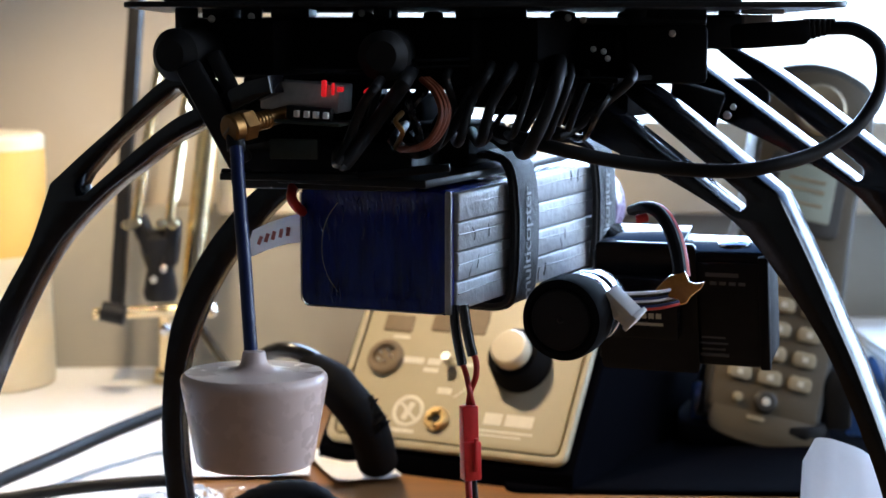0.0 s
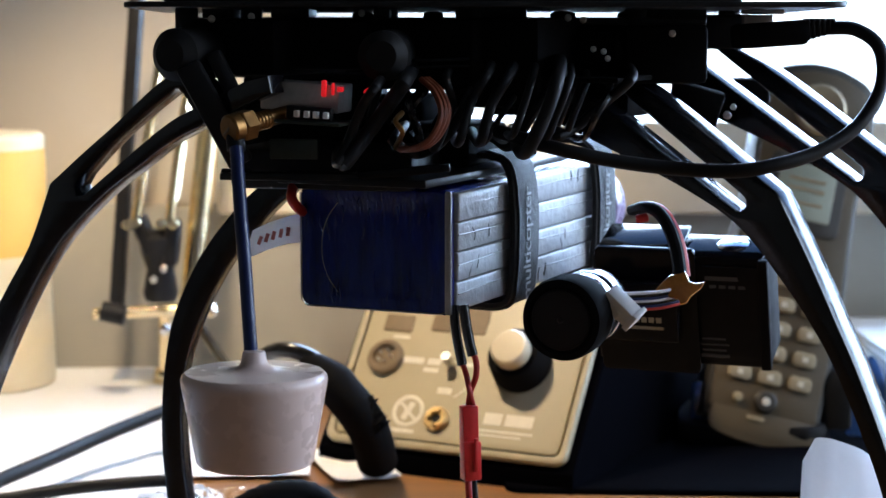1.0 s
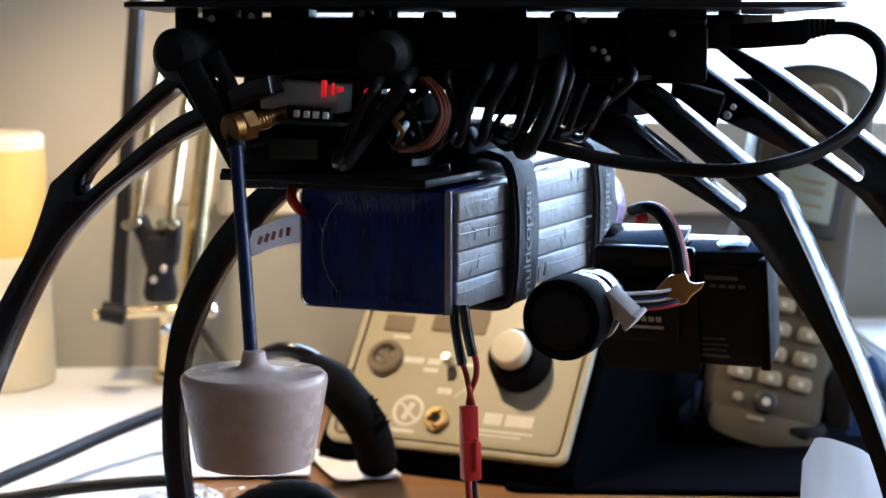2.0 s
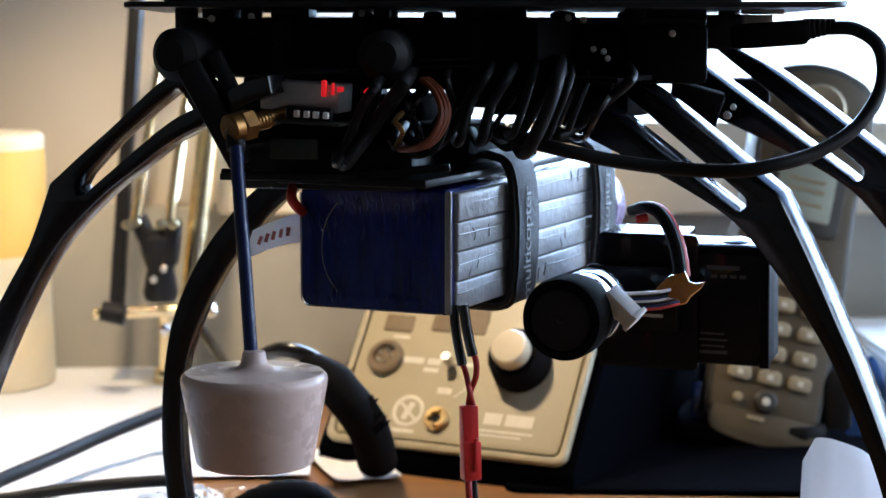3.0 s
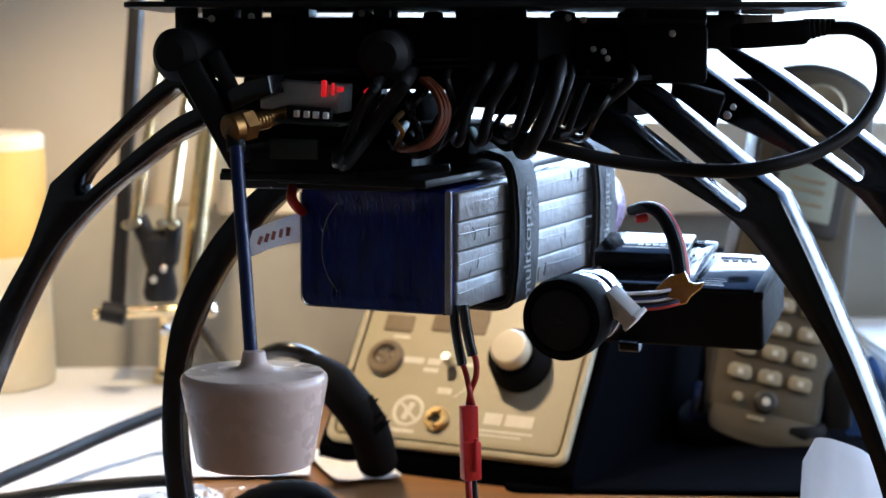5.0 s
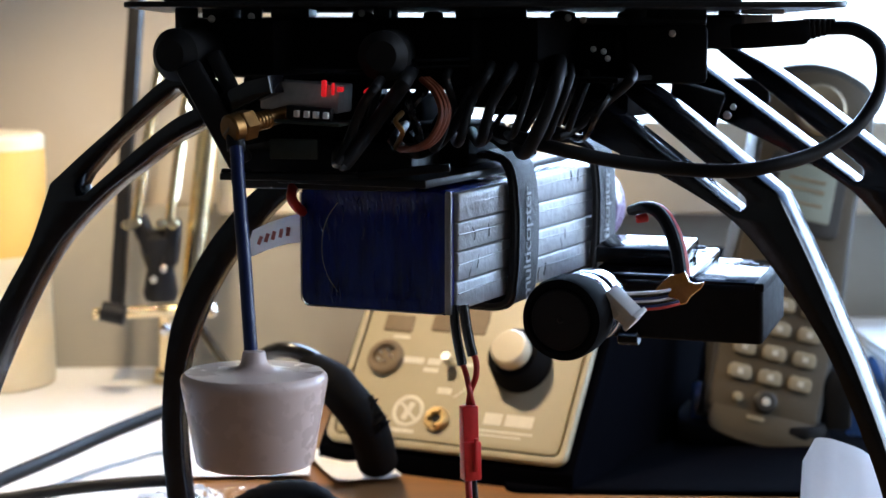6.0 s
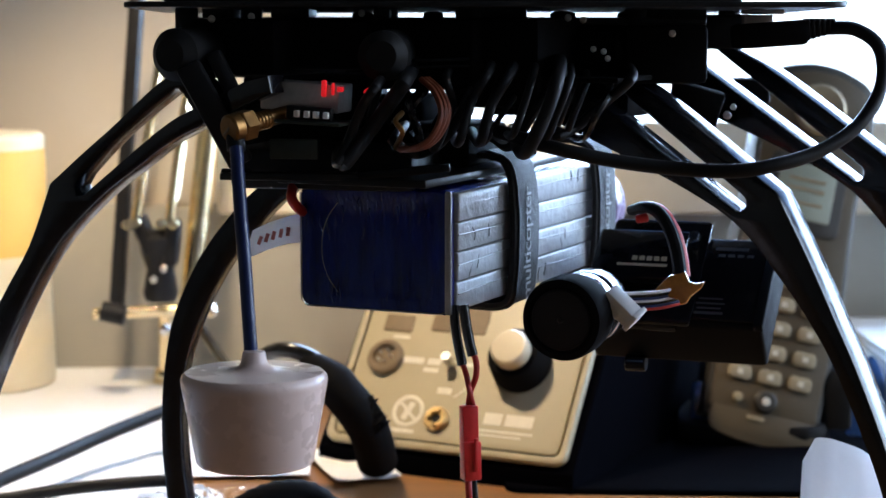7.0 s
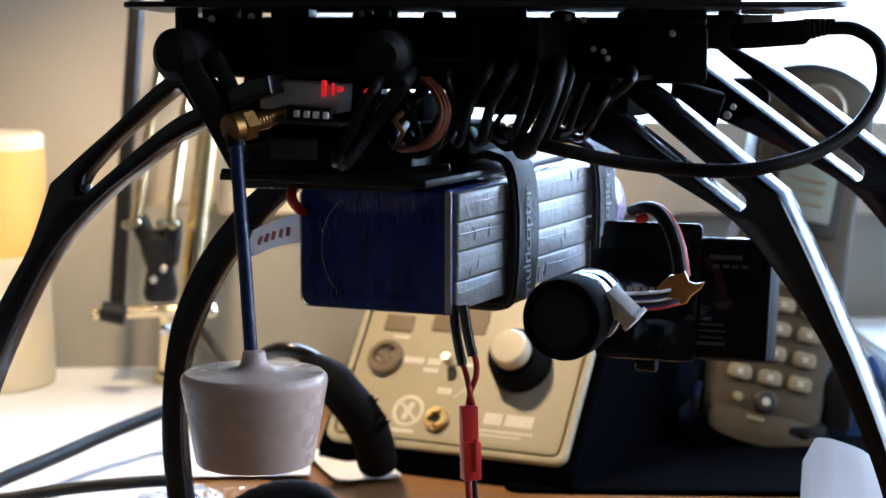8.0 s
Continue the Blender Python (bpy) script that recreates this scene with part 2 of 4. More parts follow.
# ---- the room ----
WALL_Y, DESK_Z = 1.05, 0.75


def build_room():
    def flat(name, at, size, mat, label, category):
        return alone(name, box(at, size, bevel=0.002, seg=1), mat, label, category, kind="structure")
    flat("floor", (-0.6, -1.45, -0.05), (4.3, 5.3, 0.1), M["floor"], "brown wooden floor boards of the workroom", "floor")
    flat("ceiling", (-0.6, -1.45, 2.55), (4.3, 5.3, 0.1), M["ceiling"], "plain stained wooden ceiling", "ceiling")
    flat("wall_west", (-2.65, -1.45, 1.25), (0.1, 5.0, 2.5), M["far_wall"], "plain tan panelled wall", "wall")
    flat("wall_south", (-0.6, -4.0, 1.25), (4.0, 0.1, 2.5), M["far_wall"], "plain tan panelled wall", "wall")
    # back wall with the window opening
    x0, x1, z0, z1, y = -0.09, 1.28, 0.872, 1.85, WALL_Y + 0.05
    bm = bmesh.new()
    for ax, bx, az, bz in ((-2.6, x0, 0, 2.5), (x1, 1.4, 0, 2.5), (x0, x1, 0, z0), (x0, x1, z1, 2.5)):
        box(((ax + bx) / 2, y, (az + bz) / 2), (bx - ax, 0.1, bz - az), bevel=0, bm=bm)
    alone("wall_north", bm, M["wall"], "beige painted wall with a bright window", "wall", kind="structure")
    win = thing("window_1", "white framed window with bright daylight behind", "window", ((x0 + x1) / 2, y, z0), kind="structure")
    for nm, at, size in (("window_frame", (x0 + 0.02, y + 0.02, (z0 + z1) / 2), (0.04, 0.05, z1 - z0)), ("window_frame", (x1 - 0.02, y + 0.02, (z0 + z1) / 2), (0.04, 0.05, z1 - z0)),
                         ("window_frame", ((x0 + x1) / 2, y + 0.02, z0 + 0.012), (x1 - x0 - 0.08, 0.05, 0.024)), ("window_frame", ((x0 + x1) / 2, y + 0.02, z1 - 0.02), (x1 - x0 - 0.08, 0.05, 0.04))):
        part(nm, box(at, size, bevel=0.003), M["white_frame"], win)
    part("window_sill", box(((x0 + x1) / 2, WALL_Y - 0.008, z0 - 0.010), (x1 - x0 + 0.06, 0.06, 0.050), bevel=0.003), M["cream"], win, "cream painted window sill")
    # side wall with its window opening
    xw, a, b, c, d = 1.45, 0.2, 1.0, 0.88, 1.85
    bm = bmesh.new()
    for ay, by, az, bz in ((-3.95, a, 0, 2.5), (b, 1.15, 0, 2.5), (a, b, 0, c), (a, b, d, 2.5)):
        box((xw, (ay + by) / 2, (az + bz) / 2), (0.1, by - ay, bz - az), bevel=0, bm=bm)
    alone("wall_east", bm, M["wall"], "beige painted wall with a window opening", "wall", kind="structure")
    for nm, at, size in (("backdrop_1", (0.5, 1.7, 1.5), (4, 0.02, 3)), ("backdrop_2", (2.1, 0, 1.5), (0.02, 4, 3))):
        flat(nm, at, size, M["sky"], "bright hazy sky outside, bluer higher up", "sky")
    # desk with its upstand
    desk = thing("desk", "oak veneered desk with a grey back panel", "desk", (0, 0.5, 0))
    part("tabletop", box((0, 0.6, DESK_Z - 0.014), (2.2, 0.88, 0.028), bevel=0.003), M["wood"], desk)
    for sx in (-1.05, 1.05):
        part("side_panel", box((sx, 0.6, (DESK_Z - 0.028) / 2), (0.03, 0.75, DESK_Z - 0.028), bevel=0.002), M["panel"], desk)
    part("back_panel", box((0, WALL_Y - 0.012, DESK_Z + 0.045), (2.2, 0.02, 0.09), bevel=0.002), M["panel"], desk, "grey laminate back panel")


build_room()


# ---- drone ----
DR = -24.0


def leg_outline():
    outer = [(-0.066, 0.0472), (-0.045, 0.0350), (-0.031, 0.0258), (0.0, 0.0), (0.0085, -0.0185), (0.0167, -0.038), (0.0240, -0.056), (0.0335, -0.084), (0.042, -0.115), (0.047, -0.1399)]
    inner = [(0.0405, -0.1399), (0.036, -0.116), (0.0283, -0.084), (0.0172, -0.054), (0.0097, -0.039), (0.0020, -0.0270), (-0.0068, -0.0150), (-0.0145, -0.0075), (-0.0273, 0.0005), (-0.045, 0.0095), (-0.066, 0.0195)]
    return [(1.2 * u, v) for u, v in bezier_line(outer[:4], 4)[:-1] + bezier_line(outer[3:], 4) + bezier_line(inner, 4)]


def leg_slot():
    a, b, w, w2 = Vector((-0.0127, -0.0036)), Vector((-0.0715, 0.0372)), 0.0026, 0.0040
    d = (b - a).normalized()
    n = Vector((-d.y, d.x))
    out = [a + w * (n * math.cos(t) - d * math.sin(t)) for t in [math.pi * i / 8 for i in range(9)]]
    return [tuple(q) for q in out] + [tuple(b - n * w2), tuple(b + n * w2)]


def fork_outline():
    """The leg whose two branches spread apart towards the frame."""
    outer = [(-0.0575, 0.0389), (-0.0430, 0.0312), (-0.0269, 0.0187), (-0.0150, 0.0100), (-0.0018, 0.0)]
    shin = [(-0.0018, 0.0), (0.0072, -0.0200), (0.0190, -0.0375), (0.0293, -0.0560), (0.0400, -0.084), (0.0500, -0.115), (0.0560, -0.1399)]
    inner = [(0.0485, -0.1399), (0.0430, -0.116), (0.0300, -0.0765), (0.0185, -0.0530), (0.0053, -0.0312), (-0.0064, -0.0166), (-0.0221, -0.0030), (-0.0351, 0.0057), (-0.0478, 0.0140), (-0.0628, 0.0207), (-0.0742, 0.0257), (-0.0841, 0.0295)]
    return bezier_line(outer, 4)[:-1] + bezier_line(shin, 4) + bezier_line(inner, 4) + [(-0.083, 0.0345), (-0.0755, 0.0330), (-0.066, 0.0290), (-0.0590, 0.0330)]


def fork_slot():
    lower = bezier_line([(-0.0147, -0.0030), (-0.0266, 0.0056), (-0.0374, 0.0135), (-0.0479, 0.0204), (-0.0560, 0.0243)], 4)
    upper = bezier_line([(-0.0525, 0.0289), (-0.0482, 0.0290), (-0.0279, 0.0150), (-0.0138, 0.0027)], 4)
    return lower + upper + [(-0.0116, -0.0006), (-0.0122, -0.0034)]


def add_leg(drone, knee, yaw, outline=leg_outline, slot=leg_slot, thick=0.0088):
    m = Matrix.Translation(knee) @ pose(0, 0, 0, 90, 0, yaw)
    return part("leg", slab(outline(), thick, m, [slot()], 0.0008), M["leg"], drone)


def screw(at, toward, r, parent):
    a = Vector(at)
    m, n = axis(a, a + Vector(toward))
    return part("screw", lathe([(0, 0), (r, 0), (r, r * 0.6), (r * 0.75, r * 0.9), (r * 0.4, r * 0.9), (r * 0.35, r * 0.45), (0, r * 0.45)], m, 14), M["can"], parent, "small steel screw")


def build_drone():
    drone = thing("drone", "black multicopter drone frame on curved plastic legs", "drone", (0.0, 0.62, DESK_Z))
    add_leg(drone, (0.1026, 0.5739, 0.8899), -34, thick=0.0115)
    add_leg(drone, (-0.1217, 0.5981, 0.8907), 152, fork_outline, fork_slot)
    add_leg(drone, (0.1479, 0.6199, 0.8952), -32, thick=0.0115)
    bow_out = [(118, -108), (60, -58), (25, -20), (-12, 28), (-43, 82), (-72, 152), (-90, 240), (-97, 340), (-94, 430), (-83, 520), (-66, 600)]
    bow_in = [(-24, 600), (-43, 520), (-56, 430), (-60, 340), (-52, 240), (-22, 152), (14, 82), (50, 30), (85, -10), (122, -50), (160, -80)]
    k = 0.00019
    far_leg = [(u * k, -v * k) for u, v in bezier_line(bow_out, 4) + bezier_line(bow_in, 4)]
    part("leg", slab(far_leg, 0.0088, Matrix.Translation((-0.0755, 0.6310, 0.8714)) @ turn(90, 0, 0) @ turn(0, -12, 0), bevel=0.0008), M["leg"], drone)
    r = turn(0, 0, DR)
    part("top_plate", slab(round_rect(0.214, 0.10, 0.008), 0.0016, Matrix.Translation((0.0122, 0.6148, 0.9448)) @ turn(-1, 0, 0.6), bevel=0.0003), M["black"], drone)
    part("top_cover", box((0.0029, 0.6153, 0.9489), (0.17, 0.098, 0.008), None, 0.002), M["black"], drone)
    part("middle_plate", box((0.0011, 0.6344, 0.9406), (0.165, 0.06, 0.0024), turn(0, 0, -3), 0.0005), M["black"], drone)
    part("lower_plate", box((-0.0026, 0.6223, 0.9234), (0.145, 0.06, 0.0016), r), M["matte"], drone)
    # speed controllers and arm roots packed between the plates
    for at, size, rz in (((-0.0533, 0.5982, 0.9329), (0.030, 0.05, 0.017), -24), ((-0.0325, 0.6033, 0.9335), (0.026, 0.05, 0.015), -10), ((0.0028, 0.6030, 0.9306), (0.036, 0.05, 0.021), -24),
                         ((0.0258, 0.6027, 0.9283), (0.03, 0.055, 0.027), -24), ((0.0504, 0.6231, 0.9301), (0.03, 0.05, 0.014), -24), ((0.0680, 0.6130, 0.9303), (0.026, 0.035, 0.018), 4),
                         ((-0.0083, 0.6438, 0.9344), (0.13, 0.03, 0.013), -2), ((-0.0419, 0.6358, 0.9103), (0.045, 0.02, 0.03), -8), ((-0.0155, 0.6246, 0.9017), (0.06, 0.03, 0.014), -18), ((0.0070, 0.6593, 0.8971), (0.04, 0.04, 0.010), -24), ((0.0419, 0.6314, 0.9161), (0.05, 0.03, 0.012), -24), ((-0.0234, 0.6405, 0.9082), (0.05, 0.03, 0.017), -24)):
        part("housing", box(at, size, turn(0, 0, rz), 0.0018), M["matte"], drone)
    part("arm", rod((-0.0798, 0.5627, 0.9309), (-0.0564, 0.6132, 0.9316), 0.0078, 0.0078, 32, 0.003), M["rubber"], drone, "round black rubber-capped arm root")
    part("arm", rod((-0.0178, 0.5577, 0.9307), (-0.0124, 0.6131, 0.9312), 0.0074, 0.0074, 32, 0.003), M["rubber"], drone, "round black rubber-capped arm root")
    part("arm", box((0.0800, 0.6237, 0.9372), (0.033, 0.02, 0.011), turn(0, 0, 4), 0.002), M["matte"], drone)
    # spacers under the top plate
    for a, b in (((-0.0775, 0.5846, 0.9447), (-0.0775, 0.5834, 0.9352)), ((-0.0599, 0.6047, 0.9448), (-0.0599, 0.6037, 0.9367)), ((-0.0175, 0.6047, 0.9448), (-0.0175, 0.6037, 0.9367)), ((0.0080, 0.5946, 0.9447), (0.0080, 0.5937, 0.9368)), ((0.0214, 0.6047, 0.9448), (0.0214, 0.6037, 0.9367)), ((0.0602, 0.6047, 0.9448), (0.0602, 0.6037, 0.9367)), ((0.0924, 0.6249, 0.9452), (0.0924, 0.6239, 0.9365))):
        part("spacer", rod(a, b, 0.0035, seg=14), M["black"], drone)
    for at, w in (((-0.0466, 0.6046, 0.9439), 0.012), ((0.0152, 0.6046, 0.9439), 0.022), ((-0.0184, 0.6046, 0.9437), 0.005), ((0.0711, 0.6146, 0.9434), 0.024), ((-0.0687, 0.6046, 0.9437), 0.01)):
        part("spacer", box(at, (w, 0.02, 0.0045), turn(0, 0, -3), 0.0006), M["black"], drone)
    for q in ((0.0381, 0.5892, 0.9416), (0.0427, 0.5891, 0.9410), (-0.0250, 0.5944, 0.9430), (-0.0574, 0.5792, 0.9420), (-0.0687, 0.5741, 0.9413), (0.0705, 0.5937, 0.9368)):
        screw(q, (0, -1, 0.2), 0.0011, drone)
    for q in ((0.0454, 0.5830, 0.9322), (0.0485, 0.5829, 0.9315), (0.0497, 0.5827, 0.9294)):
        screw(q, (0.2, -1, 0.3), 0.0009, drone)
    # bracket over the left leg root
    part("bracket", box((-0.0668, 0.5625, 0.9135), (0.0072, 0.006, 0.033), turn(0, -28, 0), 0.001), M["black"], drone)
    part("bracket", box((-0.0634, 0.5665, 0.9232), (0.0044, 0.006, 0.019), turn(0, -26, 0), 0.001), M["black"], drone)
    part("tray_pin", rod((-0.0665, 0.5740, 0.8960), (-0.0575, 0.5740, 0.8960), 0.0009, seg=12), M["black"], drone)
    # tray that carries the battery
    part("battery_tray", box((-0.0035, 0.6236, 0.8933), (0.05, 0.12, 0.0025), r), M["carbon"], drone)
    part("tray_box", box((-0.0312, 0.6038, 0.8960), (0.058, 0.05, 0.0125), turn(0, 0, -14), 0.0015), M["black"], drone)
    part("tray_rail", box((-0.0447, 0.5734, 0.8946), (0.044, 0.006, 0.0022), turn(0, 0, -4), 0.0005), M["carbon"], drone)
    part("tray_rail", box((-0.0114, 0.5586, 0.8972), (0.027, 0.002, 0.0025), turn(0, -5, 0), 0.0005), M["plate"], drone)
    part("tray_rail", box((-0.0023, 0.5726, 0.9293), (0.02, 0.003, 0.0012), turn(0, -2, 0), 0.0003), M["plate"], drone)
    part("tray_rail", box((-0.0032, 0.5724, 0.9273), (0.022, 0.003, 0.001), turn(0, -1, 0), 0.0003), M["plate"], drone)
    part("label_plate", box((-0.0443, 0.5694, 0.9030), (0.0145, 0.001, 0.006), turn(0, 0, -6), 0.0003), M["board"], drone)
    # servo on the far leg
    part("servo", box((0.1102, 0.6900, 0.9157), (0.0135, 0.014, 0.0085), turn(0, 0, -8), 0.001), M["matte"], drone)
    part("servo", box((0.0837, 0.6400, 0.9125), (0.0175, 0.018, 0.0135), turn(0, 16, -8), 0.0012), M["matte"], drone)
    screw((0.0918, 0.6206, 0.9102), (0, -1, 0.4), 0.0013, drone)
    screw((0.0938, 0.6210, 0.9129), (0, -1, 0.4), 0.001, drone)
    # wiring loom under the plates
    rng = random.Random(4)
    for y, r, pts in ((0.557, 0.0023, ((-0.0110, 0.9235), (-0.0155, 0.917), (-0.0225, 0.9075), (-0.0285, 0.9000))),
                      (0.555, 0.0015, ((-0.0190, 0.9225), (-0.0232, 0.9165), (-0.0273, 0.9068), (-0.0305, 0.9000))),
                      (0.565, 0.0016, ((-0.0140, 0.9057), (-0.0073, 0.9015), (0.0010, 0.9073), (0.0076, 0.919))),
                      (0.560, 0.0014, ((0.0133, 0.9257), (0.0084, 0.9175), (0.0046, 0.906))),
                      (0.562, 0.0016, ((0.0200, 0.9257), (0.0142, 0.9166), (0.0109, 0.9059))),
                      (0.560, 0.0012, ((0.0265, 0.9257), (0.0232, 0.9159), (0.0200, 0.9076))),
                      (0.555, 0.0020, ((0.0335, 0.9259), (0.0295, 0.9145), (0.0239, 0.9030))),
                      (0.560, 0.0011, ((0.0371, 0.9241), (0.0331, 0.9142), (0.0299, 0.906))),
                      (0.562, 0.0013, ((0.0010, 0.924), (0.0026, 0.9158), (-0.0023, 0.9042))),
                      (0.575, 0.0016, ((0.0560, 0.9240), (0.0490, 0.9170), (0.0400, 0.9090), (0.0330, 0.9060)))):
        line = [(x, y + 0.004 * math.sin(i * 2.1 + x * 90), z) for i, (x, z) in enumerate(pts)]
        line = [(line[0][0] + 0.002, y + 0.03, line[0][2] + 0.003)] + line + [(line[-1][0] - 0.002, y + 0.03, line[-1][2] + 0.001)]
        part("wire", tube(line, r, 12, 7), M["lead"], drone, "thick black power lead")
    for i in range(16):
        u = -0.025 + rng.random() * 0.07
        z0, z1 = 0.918 + rng.random() * 0.005, 0.903 + rng.random() * 0.006
        y = 0.562 + rng.random() * 0.05
        lean = rng.uniform(-0.004, 0.012)
        part("wire", tube([(u + lean, y + 0.014, z0 + 0.003), (u + lean * 0.7, y, z0), (u, y - 0.004, (z0 + z1) / 2), (u - lean * 0.5, y + 0.006, z1), (u - lean * 0.6 - 0.004, y + 0.03, z1 + 0.001)], 0.0009 + 0.0010 * rng.random(), 8, 6), M["wire" if i % 3 == 0 else "lead"], drone)
    # soft grommets along the middle plate
    for x, r in ((-0.0250, 0.0030), (-0.0165, 0.0022), (-0.0030, 0.0028), (0.0185, 0.0026), (0.0375, 0.0036), (0.0590, 0.0040)):
        part("grommet", lathe([(0, 0), (r, 0), (r * 1.15, 0.0009), (r * 1.1, 0.0019), (r * 0.7, 0.0026), (0, 0.0027)], Matrix.Translation((x, 0.6050, 0.9410)), 20), M["rubber"], drone)
    for k, (name, dx) in enumerate((("orange", 0), ("orange", 7), ("orange", 13))):
        o = Vector((dx * 0.00016, 0.001 * k, 0))
        part("wire", tube([Vector(q) + o for q in ((-0.0064, 0.5619, 0.9240), (-0.0023, 0.5564, 0.9201), (-0.0006, 0.5506, 0.9139), (-0.0044, 0.5497, 0.9067), (-0.0113, 0.5543, 0.9038), (-0.0158, 0.5697, 0.9054))], 0.0009, 8), M[name], drone, "thin orange-brown signal wire")
    part("wire", tube([(-0.0118, 0.5557, 0.9145), (-0.0136, 0.5504, 0.9123), (-0.0117, 0.5500, 0.9091), (-0.0139, 0.5594, 0.9041)], 0.0008, 8), M["gold"], drone, "bare copper wire")
    # loose lead with its plug
    part("lead", tube([(0.1182, 0.5888, 0.9386), (0.1249, 0.5838, 0.9381), (0.1307, 0.5781, 0.9328), (0.1303, 0.5717, 0.9220), (0.1225, 0.5653, 0.9106), (0.1098, 0.5593, 0.9031), (0.0958, 0.5538, 0.8994), (0.0827, 0.5536, 0.8977), (0.0653, 0.5587, 0.8983), (0.0488, 0.5590, 0.9005), (0.0323, 0.5594, 0.9041), (0.0163, 0.5750, 0.9080)], 0.0021, 14), M["lead"], drone, "thick black looped signal lead")
    plug = part("plug", box((0.0995, 0.5886, 0.9366), (0.0235, 0.007, 0.0076), turn(0, -4, 0), 0.0018), M["matte"], drone, "black moulded plug")
    for k in range(6):
        part("strain_relief", box(Vector((0.1109, 0.5888, 0.9382)) + Vector((0.0016 * k, 0, 0.0002 * k)), (0.001, 0.0062 - 0.0003 * k, 0.0066 - 0.0004 * k), turn(0, -4, 0), 0.0003), M["rubber"], plug)
    part("strain_relief", rod((0.1087, 0.5888, 0.9379), (0.1196, 0.5889, 0.9389), 0.0027, 0.0021), M["rubber"], plug)
    part("socket", box((0.0982, 0.6042, 0.9409), (0.009, 0.006, 0.0034), None, 0.0004), M["can"], drone, "tin-plated socket shell")
    part("circuit_board", box((0.1115, 0.6049, 0.9460), (0.026, 0.02, 0.0012), turn(0, -1, 0), 0.0002), M["board"], drone)
    part("circuit_board", box((0.1008, 0.6096, 0.9437), (0.012, 0.01, 0.002), None, 0.0002), M["can"], drone)
    return drone


build_drone()


def build_transmitter():
    tx = thing("video_transmitter", "small tin-shielded video transmitter with red light", "transmitter", (-0.0394, 0.5604, 0.9117))
    k = 0.00016
    m = turn(0, 3, -14)
    part("shield", box((-0.0401, 0.5663, 0.9189), (150 * k, 0.014, 52 * k), m, 0.0006), M["can"], tx)
    part("circuit_board", box((-0.0402, 0.5604, 0.9119), (165 * k, 0.018, 6 * k), m, 0.0003), M["board"], tx)
    part("switch_block", box((-0.0384, 0.5536, 0.9144), (84 * k, 0.003, 24 * k), m, 0.0003), M["rubber"], tx)
    for x in (524, 543, 560, 579):
        part("pin", box((Vector((-0.0383, 0.5511, 0.9142)) + m @ Vector(((x - 548) * k, 0, 0))), (9 * k, 0.002, 12 * k), m, 0.0002), M["white"], tx)
    for x, w, h in ((573, 8, 30), (590, 4, 22), (604, 11, 9)):
        part("indicator_light", box(Vector((-0.0344, 0.5550, 0.9215)) + m @ Vector(((x - 573) * k, 0.0003, 0)), (w * k, 0.0016, h * k), m, 0.0003), M["led"], tx, "glowing red indicator light")
    part("indicator_light", rod((-0.0228, 0.5594, 0.9200), (-0.0200, 0.5576, 0.9217), 0.0008), M["led"], tx, "glowing red indicator light")
    a, b = Vector((-0.0610, 0.5451, 0.9102)), Vector((-0.0449, 0.5607, 0.9142))
    d = (b - a).normalized()
    n = (b - a).length
    part("connector", rod(a + d * 0.010, b, 0.0024, seg=20), M["gold"], tx, "gold-plated threaded connector")
    for s in range(5):
        part("thread", rod(a + d * (0.0095 + s * 0.0012), a + d * (0.0101 + s * 0.0012), 0.0028, seg=18, edge=0.0002), M["gold"], tx)
    part("nut", rod(a + d * 0.004, a + d * 0.0085, 0.0046, seg=6, edge=0.0004), M["gold"], tx, "gold-plated hexagonal nut")
    part("nut", rod(a, a + d * 0.004, 0.0042, seg=24, edge=0.0006), M["gold"], tx)
    part("slot", box(a - d * 0.0001, (0.0007, 0.0006, 0.0045), turn(0, 40, -20), 0.0001), M["groove"], tx)
    part("elbow", rod((-0.0594, 0.5480, 0.9094), (-0.0588, 0.5453, 0.9041), 0.0027, seg=16), M["rubber"], tx)


build_transmitter()


def build_antenna():
    ant = thing("antenna", "white dome antenna on a blue coaxial lead", "antenna", (-0.0526, 0.5235, 0.8170))
    k = 0.00016
    m, n = axis((-0.0521, 0.5212, 0.8188), (-0.0521, 0.5214, 0.8446))
    prof = [(0, 1), (92, 1), (98, 3), (102, 8), (126, 143), (127, 150), (125, 157), (119, 163), (60, 165), (38, 168), (27, 174), (22, 182), (20, 196), (18, 199), (0, 199)]
    part("dome", lathe([(r * k, z * k) for r, z in prof], m, 64), M["antenna"], ant)
    part("sprue", lathe([(0, 0), (10 * k, 0), (9 * k, 2 * k), (0, 2.5 * k)], Matrix.Translation((-0.0494, 0.5115, 0.8449)), 16), M["antenna"], ant)
    part("lead", tube([(-0.0530, 0.5242, 0.8472), (-0.0536, 0.5252, 0.8550), (-0.0551, 0.5303, 0.8717), (-0.0567, 0.5352, 0.8870), (-0.0587, 0.5444, 0.9051)], 12 * k, 14), M["coax"], ant)


build_antenna()


# ---- battery and straps ----
BW, BL, BH = 0.0508, 0.15, 0.0380
BAT_AT = Vector((-0.0211, 0.5786, 0.8718))
BAT = Matrix.Translation(BAT_AT) @ turn(0, 0, DR) @ Matrix.Translation((0, BL / 2, 0))


def place(bm, m):
    bmesh.ops.transform(bm, matrix=m, verts=bm.verts)
    return bm


